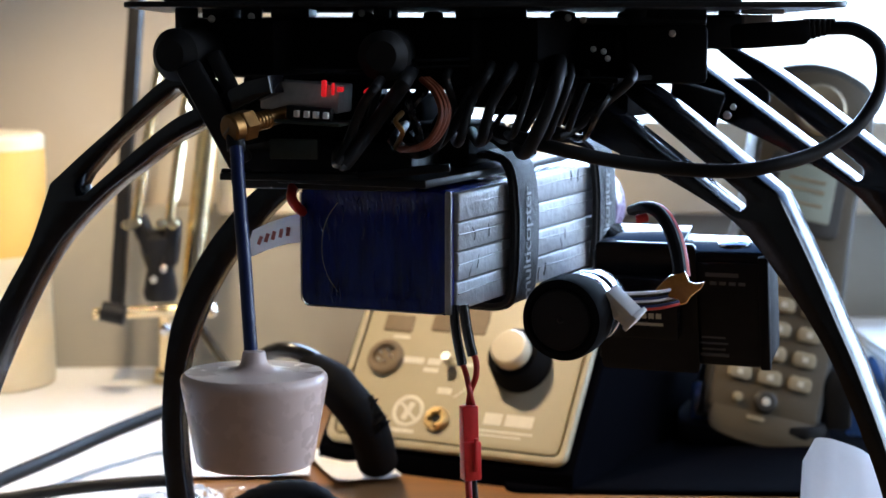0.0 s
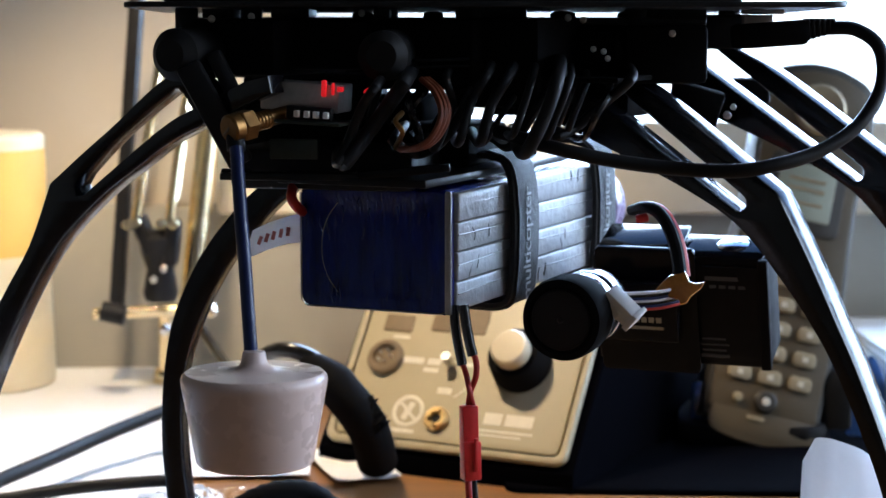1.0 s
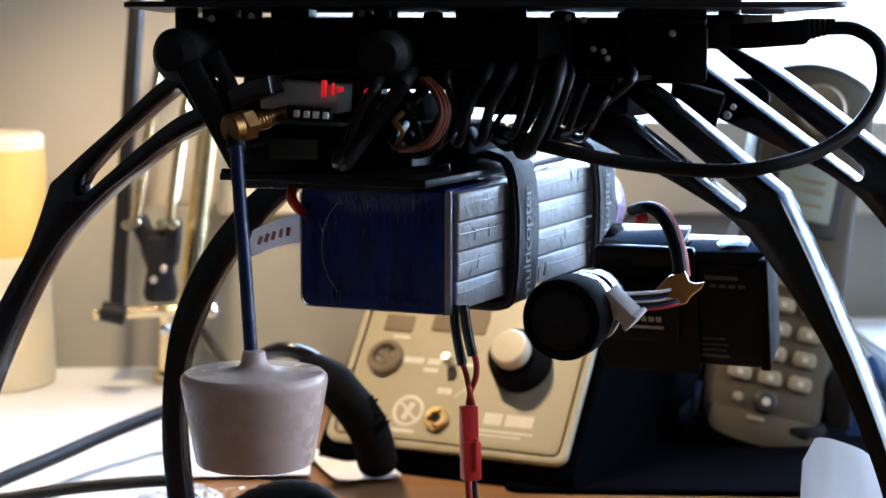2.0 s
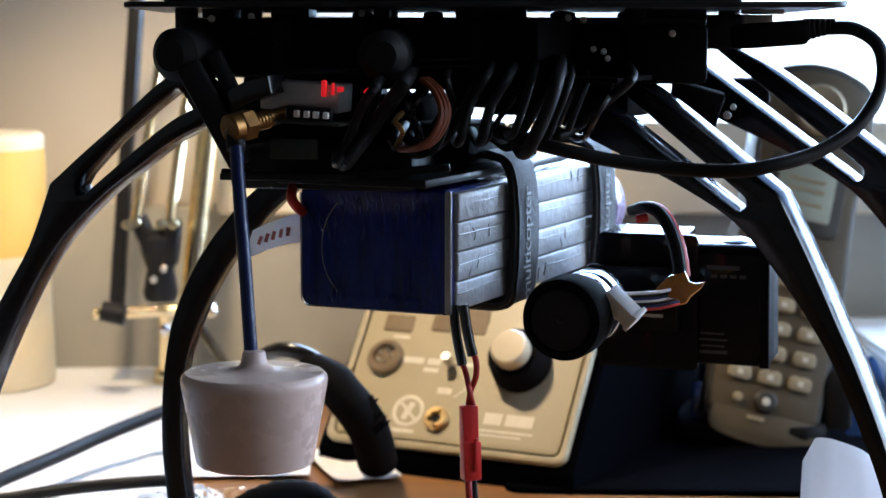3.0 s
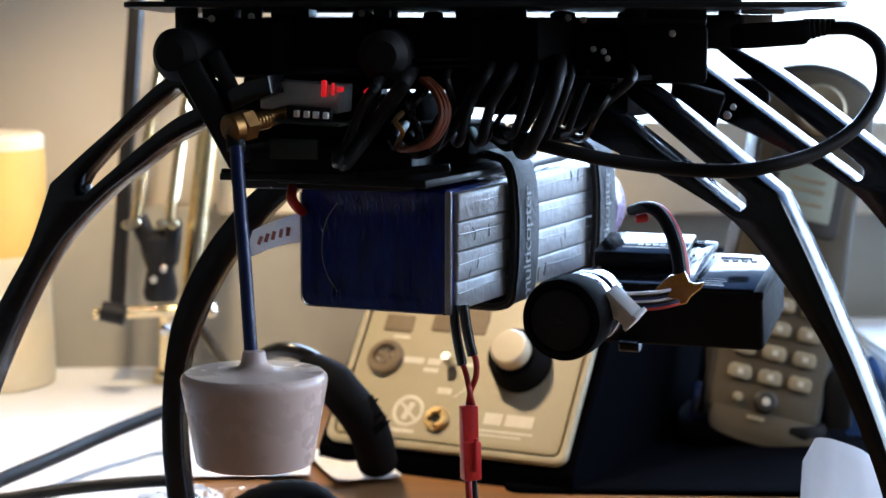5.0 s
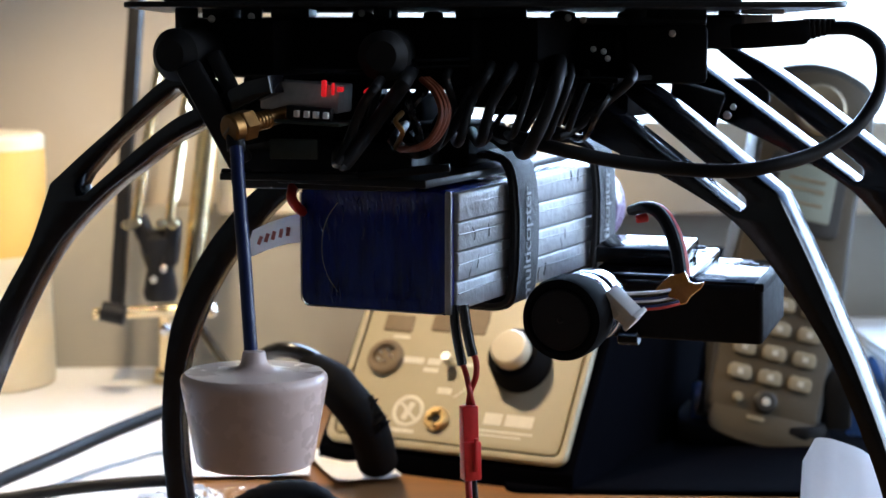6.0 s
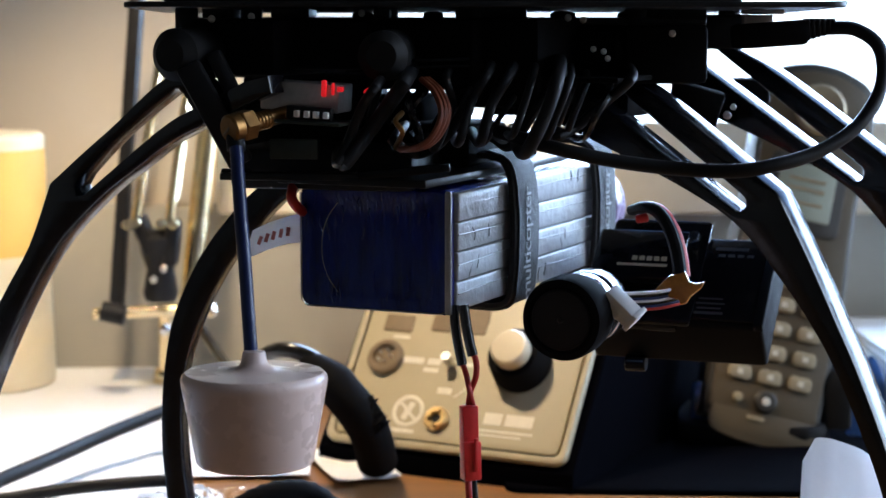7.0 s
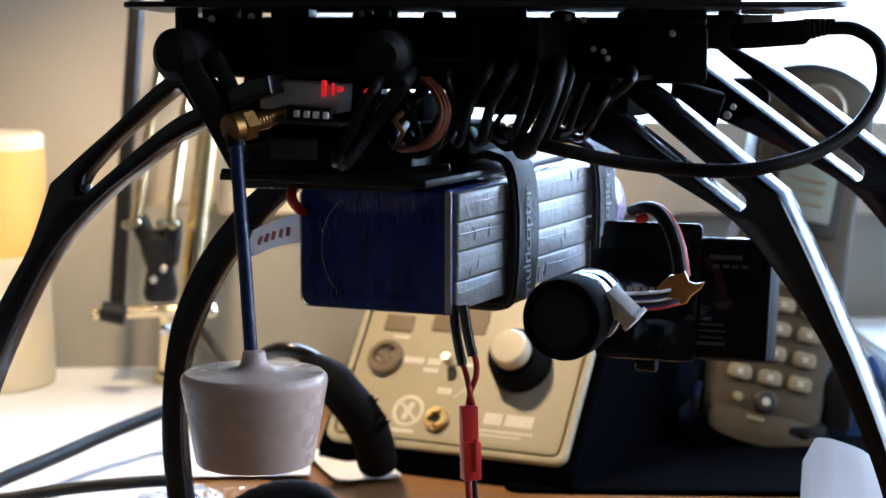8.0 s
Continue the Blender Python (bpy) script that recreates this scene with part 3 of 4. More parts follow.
def letters(text, size, m, mat, name, parent, depth=0.0001, space=1.0):
    cu = bpy.data.curves.new(name, "FONT")
    cu.body, cu.size, cu.extrude, cu.align_x, cu.align_y, cu.space_character = text, size, depth, "CENTER", "CENTER", space
    ob = bpy.data.objects.new(name, cu)
    bm = bmesh.new()
    me = ob.to_mesh()
    bm.from_mesh(me)
    ob.to_mesh_clear()
    bpy.data.objects.remove(ob)
    bpy.data.curves.remove(cu)
    return part(name, place(bm, m), mat, parent, smooth=False)


def build_battery():
    bat = thing("battery_pack", "blue shrink-wrapped lithium battery with silver cells", "battery", BAT_AT)
    # wrapped end: a rim that folds over a sunken, wrinkled face
    bm = bmesh.new()
    loops = [(BW, BH, 0.003, BL / 2), (BW, BH, 0.003, -BL / 2 + 0.0012), (BW - 0.0016, BH - 0.0016, 0.003, -BL / 2), (BW - 0.008, BH - 0.007, 0.006, -BL / 2 + 0.0001), (BW - 0.013, BH - 0.010, 0.008, -BL / 2 + 0.0009), (BW - 0.026, BH - 0.022, 0.006, -BL / 2 + 0.0013)]
    rings = []
    rng = random.Random(2)
    for i, (w, h, r, y) in enumerate(loops):
        rings.append([bm.verts.new((x, y + (rng.uniform(-0.0003, 0.0003) if i > 2 else 0), z)) for x, z in round_rect(w, h, r, 6)])
    for a, b in zip(rings, rings[1:]):
        for k in range(len(a)):
            bm.faces.new((a[k], a[(k + 1) % len(a)], b[(k + 1) % len(a)], b[k]))
    bm.faces.new(rings[-1])
    bm.faces.new(rings[0])
    wrap = part("shrink_wrap", place(bm, BAT), M["shrink"], bat)
    # folds of film near the top and foot of the end face
    for i in range(26):
        x = rng.uniform(-0.021, 0.021)
        top = rng.random() < 0.6
        z = rng.uniform(0.004, 0.0145) if top else rng.uniform(-0.015, -0.009)
        n = rng.uniform(0.002, 0.006)
        fold = tube([(x, -BL / 2 - 0.0001, z + n / 2), (x + rng.uniform(-0.0006, 0.0006), -BL / 2 - 0.0002, z), (x + rng.uniform(-0.0008, 0.0008), -BL / 2 + 0.0002, z - n / 2)], 0.0003, 6, 3)
        part("fold", place(fold, BAT), M["shrink"], wrap)
    arc = [(-0.0175 + 0.0055 * (abs(t) ** 2.4), -BL / 2 - 0.0003, 0.0138 * t) for t in (-1, -0.7, -0.35, 0, 0.35, 0.7, 1)]
    part("seam", place(tube(arc, 0.0001, 6, 5), BAT), M["foil"], wrap, "pale welded seam in the film")
    part("seam", place(tube([(-BW / 2 + 0.0004, -BL / 2, z) for z in (-0.017, -0.005, 0.006, 0.0168)], 0.00025, 6, 4), BAT), M["foil"], wrap)
    part("seam", place(tube([(x, -BL / 2 + 0.0002, -BH / 2 + 0.0004) for x in (-0.023, -0.01, 0.01, 0.023)], 0.00022, 6, 4), BAT), M["foil"], wrap)
    # four pouch cells laid flat, their edges showing through clear film
    ch = (BH - 0.002) / 4
    for i in range(4):
        cell = box((BW / 2 - 0.004, 0.0, -BH / 2 + 0.001 + ch * (i + 0.5)), (0.0105 + 0.0003 * (i % 2), BL - 0.006, ch - 0.0001), turn(0, 0, 0.15 * (i - 1.5)), 0.0008, seg=3)
        c = part("cell", place(cell, BAT), M["foil"], bat, "silver foil battery cell edge")
        crease = tube([(BW / 2 + 0.00145, y, -BH / 2 + 0.001 + ch * (i + 0.62) + 0.0004 * math.sin(y * 300 + i)) for y in np.linspace(-BL / 2 + 0.003, BL / 2 - 0.004, 9)], 0.00022, 6, 3)
        part("crease", place(crease, BAT), M["foil"], c)
        for q in range(5):
            y = rng.uniform(-BL / 2 + 0.002, BL / 2 - 0.01)
            z = -BH / 2 + 0.001 + ch * (i + rng.uniform(0.2, 0.8))
            part("crease", place(tube([(BW / 2 + 0.0014, y, z - 0.002), (BW / 2 + 0.0015, y + rng.uniform(-0.001, 0.001), z), (BW / 2 + 0.0013, y + rng.uniform(-0.003, 0.003), z + 0.002)], 0.0002, 6, 3), BAT), M["foil"], c)
    part("edge_strip", place(box((BW / 2 - 0.0006, -BL / 2 + 0.0002, 0), (0.0022, 0.0016, BH - 0.0008), None, 0.0006), BAT), M["foil"], bat)
    part("wrap_end", place(lathe([(0.012, 0), (0.0155, 0.002), (0.016, 0.010), (0.0135, 0.016), (0.008, 0.018), (0, 0.018)], Matrix.Translation((BW / 2 - 0.014, BL / 2 - 0.002, 0.0)) @ turn(-90, 0, 0), 24), BAT), material("violet_film", (0.25, 0.19, 0.3), 0.25, vary=0.2, scale=90, bump=0.3), bat, "loose violet end of the shrink film")
    # balance wire and the tag at the far end
    part("wire", tube([(-0.0458, 0.5830, 0.8907), (-0.0458, 0.5790, 0.8872), (-0.0440, 0.5850, 0.8835), (-0.0415, 0.5990, 0.8800)], 0.0016, 10), M["redwire"], bat, "red battery wire")


build_battery()


def build_strap(at, width, name_text):
    strap = thing("battery_strap", "black woven hook-and-loop strap round the battery", "strap", BAT @ Vector((0, at, -BH / 2)), group="battery straps")
    w, h = BW / 2 + 0.0026, BH / 2 + 0.0012
    ring = [(0, h + 0.004), (w * 0.7, h + 0.0062), (w - 0.001, h + 0.003), (w + 0.0012, h * 0.6), (w + 0.0016, 0), (w + 0.001, -h * 0.6), (w - 0.002, -h - 0.0004), (w * 0.4, -h - 0.0012), (-w * 0.4, -h - 0.001), (-w + 0.002, -h), (-w, 0), (-w + 0.002, h + 0.001), (-w * 0.5, h + 0.004), (0, h + 0.004)]
    part("webbing", place(band([(x, at + 0.0006 * math.sin(9 * z * 60), z) for x, z in ring], width, 0.0016, (0, 1, 0), steps=7), BAT), M["strap"], strap)
    part("hem", place(band([(x * 1.012, at - width * 0.42 + 0.0006 * math.sin(9 * z * 60), z * 1.012) for x, z in ring[1:8]], 0.0014, 0.0022, (0, 1, 0), steps=7), BAT), M["strap"], strap)
    if name_text:
        m = BAT @ Matrix.Translation((w + 0.0030, at - 0.001, -0.002)) @ pose(0, 0, 0, 90, 0, 90) @ pose(0, 0, 0, 0, 0, 90)
        letters(name_text, 0.0085, m, M["strap_print"], "lettering", strap, space=0.92)


build_strap(-0.025, 0.021, "multicopter")
build_strap(0.052, 0.021, "multicopter")


def build_tag():
    tag = thing("paper_tag", "curled white paper tag with red print", "tag", (-0.0528, 0.5955, 0.8701))
    pts = [(-0.0611, 0.6006, 0.8705), (-0.0569, 0.5959, 0.8729), (-0.0519, 0.5961, 0.8748), (-0.0470, 0.6013, 0.8756), (-0.0429, 0.6063, 0.8753)]
    part("tag_sheet", band(pts, 0.01131, 0.0003, (0.2, 0.75, 0.85), steps=8), M["thin"], tag)
    for i, q in enumerate(((-0.0567, 0.5904, 0.8732), (-0.0546, 0.5905, 0.8740), (-0.0525, 0.5906, 0.8747), (-0.0502, 0.5907, 0.8754), (-0.0480, 0.5907, 0.8759))):
        part("print_bar", box(q, (0.0011, 0.0003, 0.0030), turn(-38, 20 - 4 * i, 0), 0), M["redprint"], tag)


build_tag()


def build_lead():
    ld = thing("battery_lead", "red two-pin connector on twisted red and black wires", "connector", (0.0081, 0.5623, 0.8042))
    part("sleeve", tube([(0.0032, 0.5716, 0.8558), (0.0037, 0.5708, 0.8491), (0.0048, 0.5700, 0.8427), (0.0058, 0.5694, 0.8379)], 0.00153, 12), M["wire"], ld, "black heat-shrink sleeve")
    part("sleeve", tube([(0.0061, 0.5687, 0.8563), (0.0071, 0.5678, 0.8496), (0.0081, 0.5672, 0.8445), (0.0090, 0.5668, 0.8412)], 0.00161, 12), M["wire"], ld, "black heat-shrink sleeve")
    part("wire", tube([(0.0090, 0.5670, 0.8425), (0.0100, 0.5665, 0.8386), (0.0098, 0.5660, 0.8348), (0.0083, 0.5665, 0.8305), (0.0076, 0.5650, 0.8260)], 0.00093, 10), M["redwire"], ld)
    part("wire", tube([(0.0056, 0.5696, 0.8389), (0.0071, 0.5681, 0.8349), (0.0079, 0.5646, 0.8313), (0.0091, 0.5649, 0.8257)], 0.00085, 10), M["redwire"], ld)
    k = 0.00017
    part("housing", box((0.0078, 0.5641, 0.8190), (30 * k, 22 * k, 90 * k), turn(0, -1, 20), 0.0005), M["red"], ld)
    part("housing", box((0.0083, 0.5630, 0.8101), (33 * k, 26 * k, 70 * k), turn(0, -1, 20), 0.0006), M["red"], ld)
    part("latch", box((0.0099, 0.5607, 0.8122), (7 * k, 6 * k, 60 * k), turn(0, -1, 20), 0.0003), M["red"], ld)
    part("wire", tube([(0.0075, 0.5624, 0.8050), (0.0078, 0.5617, 0.7991), (0.0092, 0.5649, 0.7843), (0.0117, 0.5822, 0.7613)], 0.00102, 10), M["redwire"], ld)
    part("wire", tube([(0.0092, 0.5643, 0.8045), (0.0097, 0.5635, 0.7978), (0.0113, 0.5678, 0.7835), (0.0145, 0.5822, 0.7613)], 0.00102, 10), M["wire"], ld)


build_lead()


# ---- gimbal ----
def build_gimbal():
    g = thing("gimbal", "black brushless gimbal holding a small action camera", "camera gimbal", (0.0577, 0.6163, 0.8749))
    a, b = Vector((0.0358, 0.5780, 0.8501)), Vector((0.0553, 0.6235, 0.8512))
    d = (b - a).normalized()
    m, n = axis(a, b)
    k = 0.00017
    part("motor_bell", lathe([(0, 0.0007), (5 * k, 0.0007), (6 * k, 0.0002), (10 * k, 0.0002), (12 * k, 0.0008), (58 * k, 0.0008), (63 * k, 0), (73 * k, 0.0004), (76 * k, 0.002), (76 * k, 0.010), (73 * k, 0.014), (0, 0.014)], m, 64), M["matte"], g, "black motor bell with a round cover")
    part("motor_cover", lathe([(0, -0.0006), (4 * k, -0.0006), (6 * k, -0.0002), (54 * k, -0.0003), (56 * k, 0.0004), (0, 0.0006)], m, 48), M["rubber"], g)
    part("motor_ring", lathe([(0, 0.0141), (69 * k, 0.0141), (70 * k, 0.0146), (70 * k, 0.0198), (0, 0.0199)], m, 56), M["silver"], g, "satin silver motor ring")
    part("motor_groove", lathe([(0, 0.02), (66 * k, 0.02), (66 * k, 0.0232), (0, 0.0233)], m, 48), M["rubber"], g)
    part("motor_ring", lathe([(0, 0.0234), (68 * k, 0.0234), (69 * k, 0.024), (69 * k, 0.031), (66 * k, 0.032), (0, 0.0321)], m, 56), M["silver"], g, "satin silver motor ring")
    part("yoke", box((0.0515, 0.6330, 0.8440), (0.012, 0.02, 0.012), turn(0, 0, DR), 0.002), M["matte"], g)
    part("yoke", box((0.0631, 0.6943, 0.8538), (0.03, 0.012, 0.016), turn(0, 0, DR), 0.002), M["black"], g)
    # white plug, its wires and the amber tape
    mw = pose(0, 0, 0, 24, 42, -20)
    c = Vector((0.0551, 0.5854, 0.8532))
    plug = part("plug", box(c, (0.0125, 0.006, 0.0058), mw, 0.0005), M["white"], g, "white nylon wire plug")
    part("rim", box(c + mw @ Vector((0.0056, 0, 0.0002)), (0.0016, 0.007, 0.0068), mw, 0.0003), M["white"], plug)
    for s in (-1, 0, 1):
        part("rib", box(c + mw @ Vector((-0.002 + 0.003 * s, -0.003, -0.0012)), (0.0011, 0.001, 0.003), mw, 0.0002), M["white"], plug)
    for i, name in enumerate(("white", "wire", "coax", "white", "wire", "coax", "redwire")):
        o = i * 5.2
        part("wire", tube([Vector(q) + Vector((0, 0.0003 * i, -o * 0.000172)) for q in ((0.0563, 0.5879, 0.8569), (0.0623, 0.5879, 0.8571), (0.0681, 0.5900, 0.8573), (0.0749, 0.5941, 0.8581))], 0.00055, 8), M[name], g)
    bm = slab([(-0.0076, -0.0018), (-0.0055, 0.0014), (-0.0032, 0.0040), (-0.0008, 0.0046), (0.0012, 0.0058), (0.0030, 0.0028), (0.0048, 0.0024), (0.0076, 0.0034), (0.0068, 0.0010), (0.0040, -0.0018), (0.0030, -0.0042), (0.0012, -0.0050), (0.0004, -0.0034), (-0.0030, -0.0030)], 0.0026, Matrix.Translation((0.0736, 0.5919, 0.8578)) @ turn(80, 6, -14), bevel=0.0008)
    part("tape", bm, M["tape"], g, "crumpled amber insulating tape")
    for k2, (name, o) in enumerate((("lead", (0, 0)), ("redwire", (6, 3)), ("lead", (-6, 2)), ("orange", (3, 5)), ("redwire", (-3, 5)))):
        q = Vector((o[0] * 0.00016, o[1] * 0.0003, 0))
        part("wire", tube([Vector(p) + q for p in ((0.0748, 0.5940, 0.8612), (0.0737, 0.597, 0.8695), (0.0719, 0.601, 0.8757), (0.0692, 0.606, 0.8800), (0.0657, 0.610, 0.8816), (0.0622, 0.620, 0.8795))], 0.0018, 10), M[name], g)
    part("wire_end", rod((0.0615, 0.6087, 0.8778), (0.0655, 0.6087, 0.8784), 0.0014), M["red"], g)
    # the camera that the gimbal tilts
    centre = Vector((0.0827, 0.6431, 0.8471))
    cam_ob = tagged(new("action_camera", None), "small dark action camera in a clamp")

    def piece(name, bm, mat, label=""):
        ob = part(name, bm, mat, None, label)
        ob.parent = cam_ob
        return ob
    body = piece("body", box((0, 0, 0), (0.059, 0.0195, 0.0400), None, 0.0016, seg=3), M["camera_shell"])
    piece("top_panel", box((0.0, 0.0, 0.0199), (0.056, 0.0170, 0.0008), None, 0.0003), M["camera_body"])
    piece("back_panel", box((0.011, -0.0100, 0), (0.032, 0.0014, 0.036), None, 0.0006), M["camera_body"])
    piece("side_cheek", box((0.0282, -0.0095, 0), (0.0034, 0.003, 0.0402), None, 0.0006), M["camera_shell"])
    piece("shutter_button", lathe([(0, 0), (0.0052, 0), (0.0052, 0.0006), (0.0046, 0.001), (0, 0.0011)], Matrix.Translation((0.0165, 0.001, 0.02)), 28), M["silver"], "round silver shutter button")
    piece("clamp_plate", slab(round_rect(0.034, 0.046, 0.002), 0.002, Matrix.Translation((-0.0105, -0.0117, 0.0012)) @ turn(90, 0, 0), [round_rect(0.0022, 0.0022, 0.001, 4, 0.0125, 0.016)], 0.0003), M["plate"])
    piece("clamp_block", box((-0.0145, -0.0155, 0.0032), (0.031, 0.0058, 0.022), None, 0.0010), M["plate"])
    piece("clamp_foot", box((-0.0105, -0.0095, -0.0205), (0.024, 0.004, 0.003), None, 0.001), M["plate"])
    piece("clamp_top", box((-0.013, 0.0, 0.0222), (0.028, 0.018, 0.002), None, 0.0006), M["plate"])
    piece("thumb_screw", rod((-0.018, 0.0085, -0.0225), (-0.011, 0.0085, -0.0225), 0.0028), M["plate"], "dark metal thumb screw")
    piece("screw", lathe([(0, 0), (0.0017, 0), (0.0017, 0.0008), (0.0006, 0.0009), (0, 0.0004)], Matrix.Translation((0.0015, -0.0141, 0.016)) @ turn(90, 0, 0), 16), M["rubber"])
    for i in range(5):
        piece("print_bar", box((-0.0155 + 0.0025 * i, -0.0185, 0.0008), (0.0018, 0.0002, 0.0018), None, 0), M["goldprint"])
    piece("print_bar", box((-0.0125, -0.0185, -0.0022), (0.017, 0.0002, 0.0010), None, 0), M["goldprint"])
    for i in range(4):
        piece("print_bar", box((0.0115 + 0.0032 * i, -0.01085, 0.0105), (0.0022, 0.0002, 0.0011), None, 0), M["greyprint"])
    piece("print_bar", box((0.0145, -0.01085, 0.0135), (0.011, 0.0002, 0.0014), None, 0), M["greyprint"])
    for i in range(4):
        piece("print_bar", box((0.011, -0.01085, -0.009 - 0.0021 * i), (0.008 + 0.002 * (i % 2), 0.0002, 0.0006 if i < 3 else 0.0011), None, 0), M["greyprint"])
    cam_ob.parent = g
    return cam_ob, centre - Vector(g.location)


ACTION_CAMERA, PIVOT = build_gimbal()


# ---- things on the desk ----
def build_station():
    st = thing("soldering_station", "dark soldering station with a beige control panel", "soldering station", (0.02, 0.83, DESK_Z))
    foot = Vector((-0.0009, 0.7836, 0.7602))
    up = Matrix.Translation(foot) @ turn(0, 0, -27)
    face = up @ turn(-36, 0, 0)
    w, h = 0.112, 0.082
    z0 = DESK_Z - foot.z
    top = (h * math.sin(radians(36)), h * math.cos(radians(36)))
    side = [(-0.004, z0), (-0.004, -0.001), (top[0], top[1]), (top[0] + 0.02, top[1] + 0.004), (0.19, top[1] + 0.004), (0.195, top[1] - 0.004), (0.195, z0)]
    m = up @ Matrix(((0, 0, 1, 0), (1, 0, 0, 0), (0, 1, 0, 0), (0, 0, 0, 1)))
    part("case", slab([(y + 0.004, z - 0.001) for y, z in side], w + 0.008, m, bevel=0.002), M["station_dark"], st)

    def on(u, v, n=0.0):
        return face @ Matrix.Translation((u, -n, v))
    flat = turn(90, 0, 0)
    rim = part("panel_frame", slab(round_rect(w, h, 0.005), 0.004, on(0, h / 2 + 0.001) @ flat, [round_rect(w - 0.006, h - 0.006, 0.0035)], 0.0008), M["station"], st)
    part("groove", slab(round_rect(w - 0.006, h - 0.006, 0.0035), 0.001, on(0, h / 2 + 0.001, -0.001) @ flat, bevel=0.0002), M["groove"], st)
    panel = part("front_panel", slab(round_rect(w - 0.008, h - 0.008, 0.003), 0.0022, on(0, h / 2 + 0.001, 0.0003) @ flat, bevel=0.0003), M["station"], st)
    f = 0.0014
    knob = part("knob", lathe([(0, 0), (0.0130, 0), (0.0132, 0.002), (0.0118, 0.0105), (0.0108, 0.012), (0, 0.012)], on(0.026, 0.0437, f) @ flat, 40), M["matte"], st, "black control knob with an ivory cap")
    part("cap", lathe([(0, 0.012), (0.0082, 0.012), (0.0082, 0.0165), (0.0072, 0.0178), (0, 0.018)], on(0.026, 0.0437, f) @ flat, 36), M["ivory"], knob)
    sock = part("socket", lathe([(0, 0), (0.0082, 0), (0.0082, 0.002), (0.007, 0.003), (0.0055, 0.003), (0.005, 0.001), (0, 0.001)], on(-0.0383, 0.0414, f) @ flat, 36), M["groove"], st, "round brown socket")
    for a in range(5):
        part("pin", rod(on(-0.0383 + 0.003 * math.cos(a * 1.2566), 0.0414 + 0.003 * math.sin(a * 1.2566), f + 0.001).translation, on(-0.0383 + 0.003 * math.cos(a * 1.2566), 0.0414 + 0.003 * math.sin(a * 1.2566), f + 0.0035).translation, 0.0006), M["steel"], sock)
    part("jack", lathe([(0.0021, 0), (0.0055, 0), (0.0055, 0.0018), (0.0045, 0.003), (0.0028, 0.003), (0.0021, 0.001), (0, 0.0008)], on(-0.0057, 0.0150, f) @ flat, 32), M["brass"], st, "brass earth jack")
    part("jack_hole", lathe([(0, 0), (0.0021, 0), (0.0021, 0.0012), (0, 0.0012)], on(-0.0057, 0.0150, f) @ flat, 20), M["rubber"], st)
    part("symbol", slab(round_rect(0.0148, 0.0148, 0.0074, 9), 0.0004, on(-0.0204, 0.0177, f) @ flat, [round_rect(0.0112, 0.0112, 0.0056, 9)], 0.0001), M["print"], st)
    part("symbol", box((0, 0, 0), (0.0026, 0.0003, 0.0085), on(-0.0204, 0.0177, f + 0.0001) @ turn(0, 20, 0), 0), M["print"], st)
    part("symbol", box((0, 0, 0), (0.0014, 0.0003, 0.012), on(-0.0204, 0.0177, f + 0.0002) @ turn(0, -50, 0), 0), M["print"], st)
    for u, v, bw, bh in ((0.0195, 0.018, 0.008, 0.0052), (0.0315, 0.018, 0.0125, 0.0052), (0.026, 0.0125, 0.026, 0.0009), (0.024, 0.0105, 0.02, 0.0007), (-0.0205, 0.0085, 0.011, 0.0018), (-0.025, 0.0415, 0.010, 0.0028), (-0.015, 0.0415, 0.006, 0.0028), (-0.0155, 0.0375, 0.007, 0.002), (-0.0062, 0.0285, 0.0065, 0.0028), (0.003, 0.0415, 0.006, 0.0018), (-0.034, 0.052, 0.008, 0.0014)):
        part("print_bar", box((0, 0, 0), (bw, 0.0003, bh), on(u, v, f), 0), M["print"], st)
    part("pointer_line", box((0, 0, 0), (0.009, 0.0003, 0.0005), on(0.002, 0.029, f) @ turn(0, -45, 0), 0), M["print"], st)
    part("switch", rod(on(-0.0065, 0.0405, f).translation, on(-0.0065, 0.0415, f + 0.008).translation, 0.0019, 0.0024), M["steel"], st, "small steel toggle switch")
    part("display", slab(round_rect(0.026, 0.012, 0.001), 0.001, on(-0.008, 0.062, f) @ flat, bevel=0.0002), M["groove"], st, "dark brown display window")
    part("display", slab(round_rect(0.014, 0.008, 0.001), 0.001, on(-0.037, 0.0585, f) @ flat, bevel=0.0002), M["groove"], st)


build_station()


def build_shade_sheet():
    # added dark sheet: its colour stands in for the shade on the desk
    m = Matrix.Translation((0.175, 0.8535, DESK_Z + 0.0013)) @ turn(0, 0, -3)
    alone("desk_shade_sheet", slab(round_rect(0.29, 0.205, 0.008), 0.0024, m, bevel=0.0006), M["station_dark"], "dark blue-black sheet added where the desk lies in shade", "mat")


build_shade_sheet()


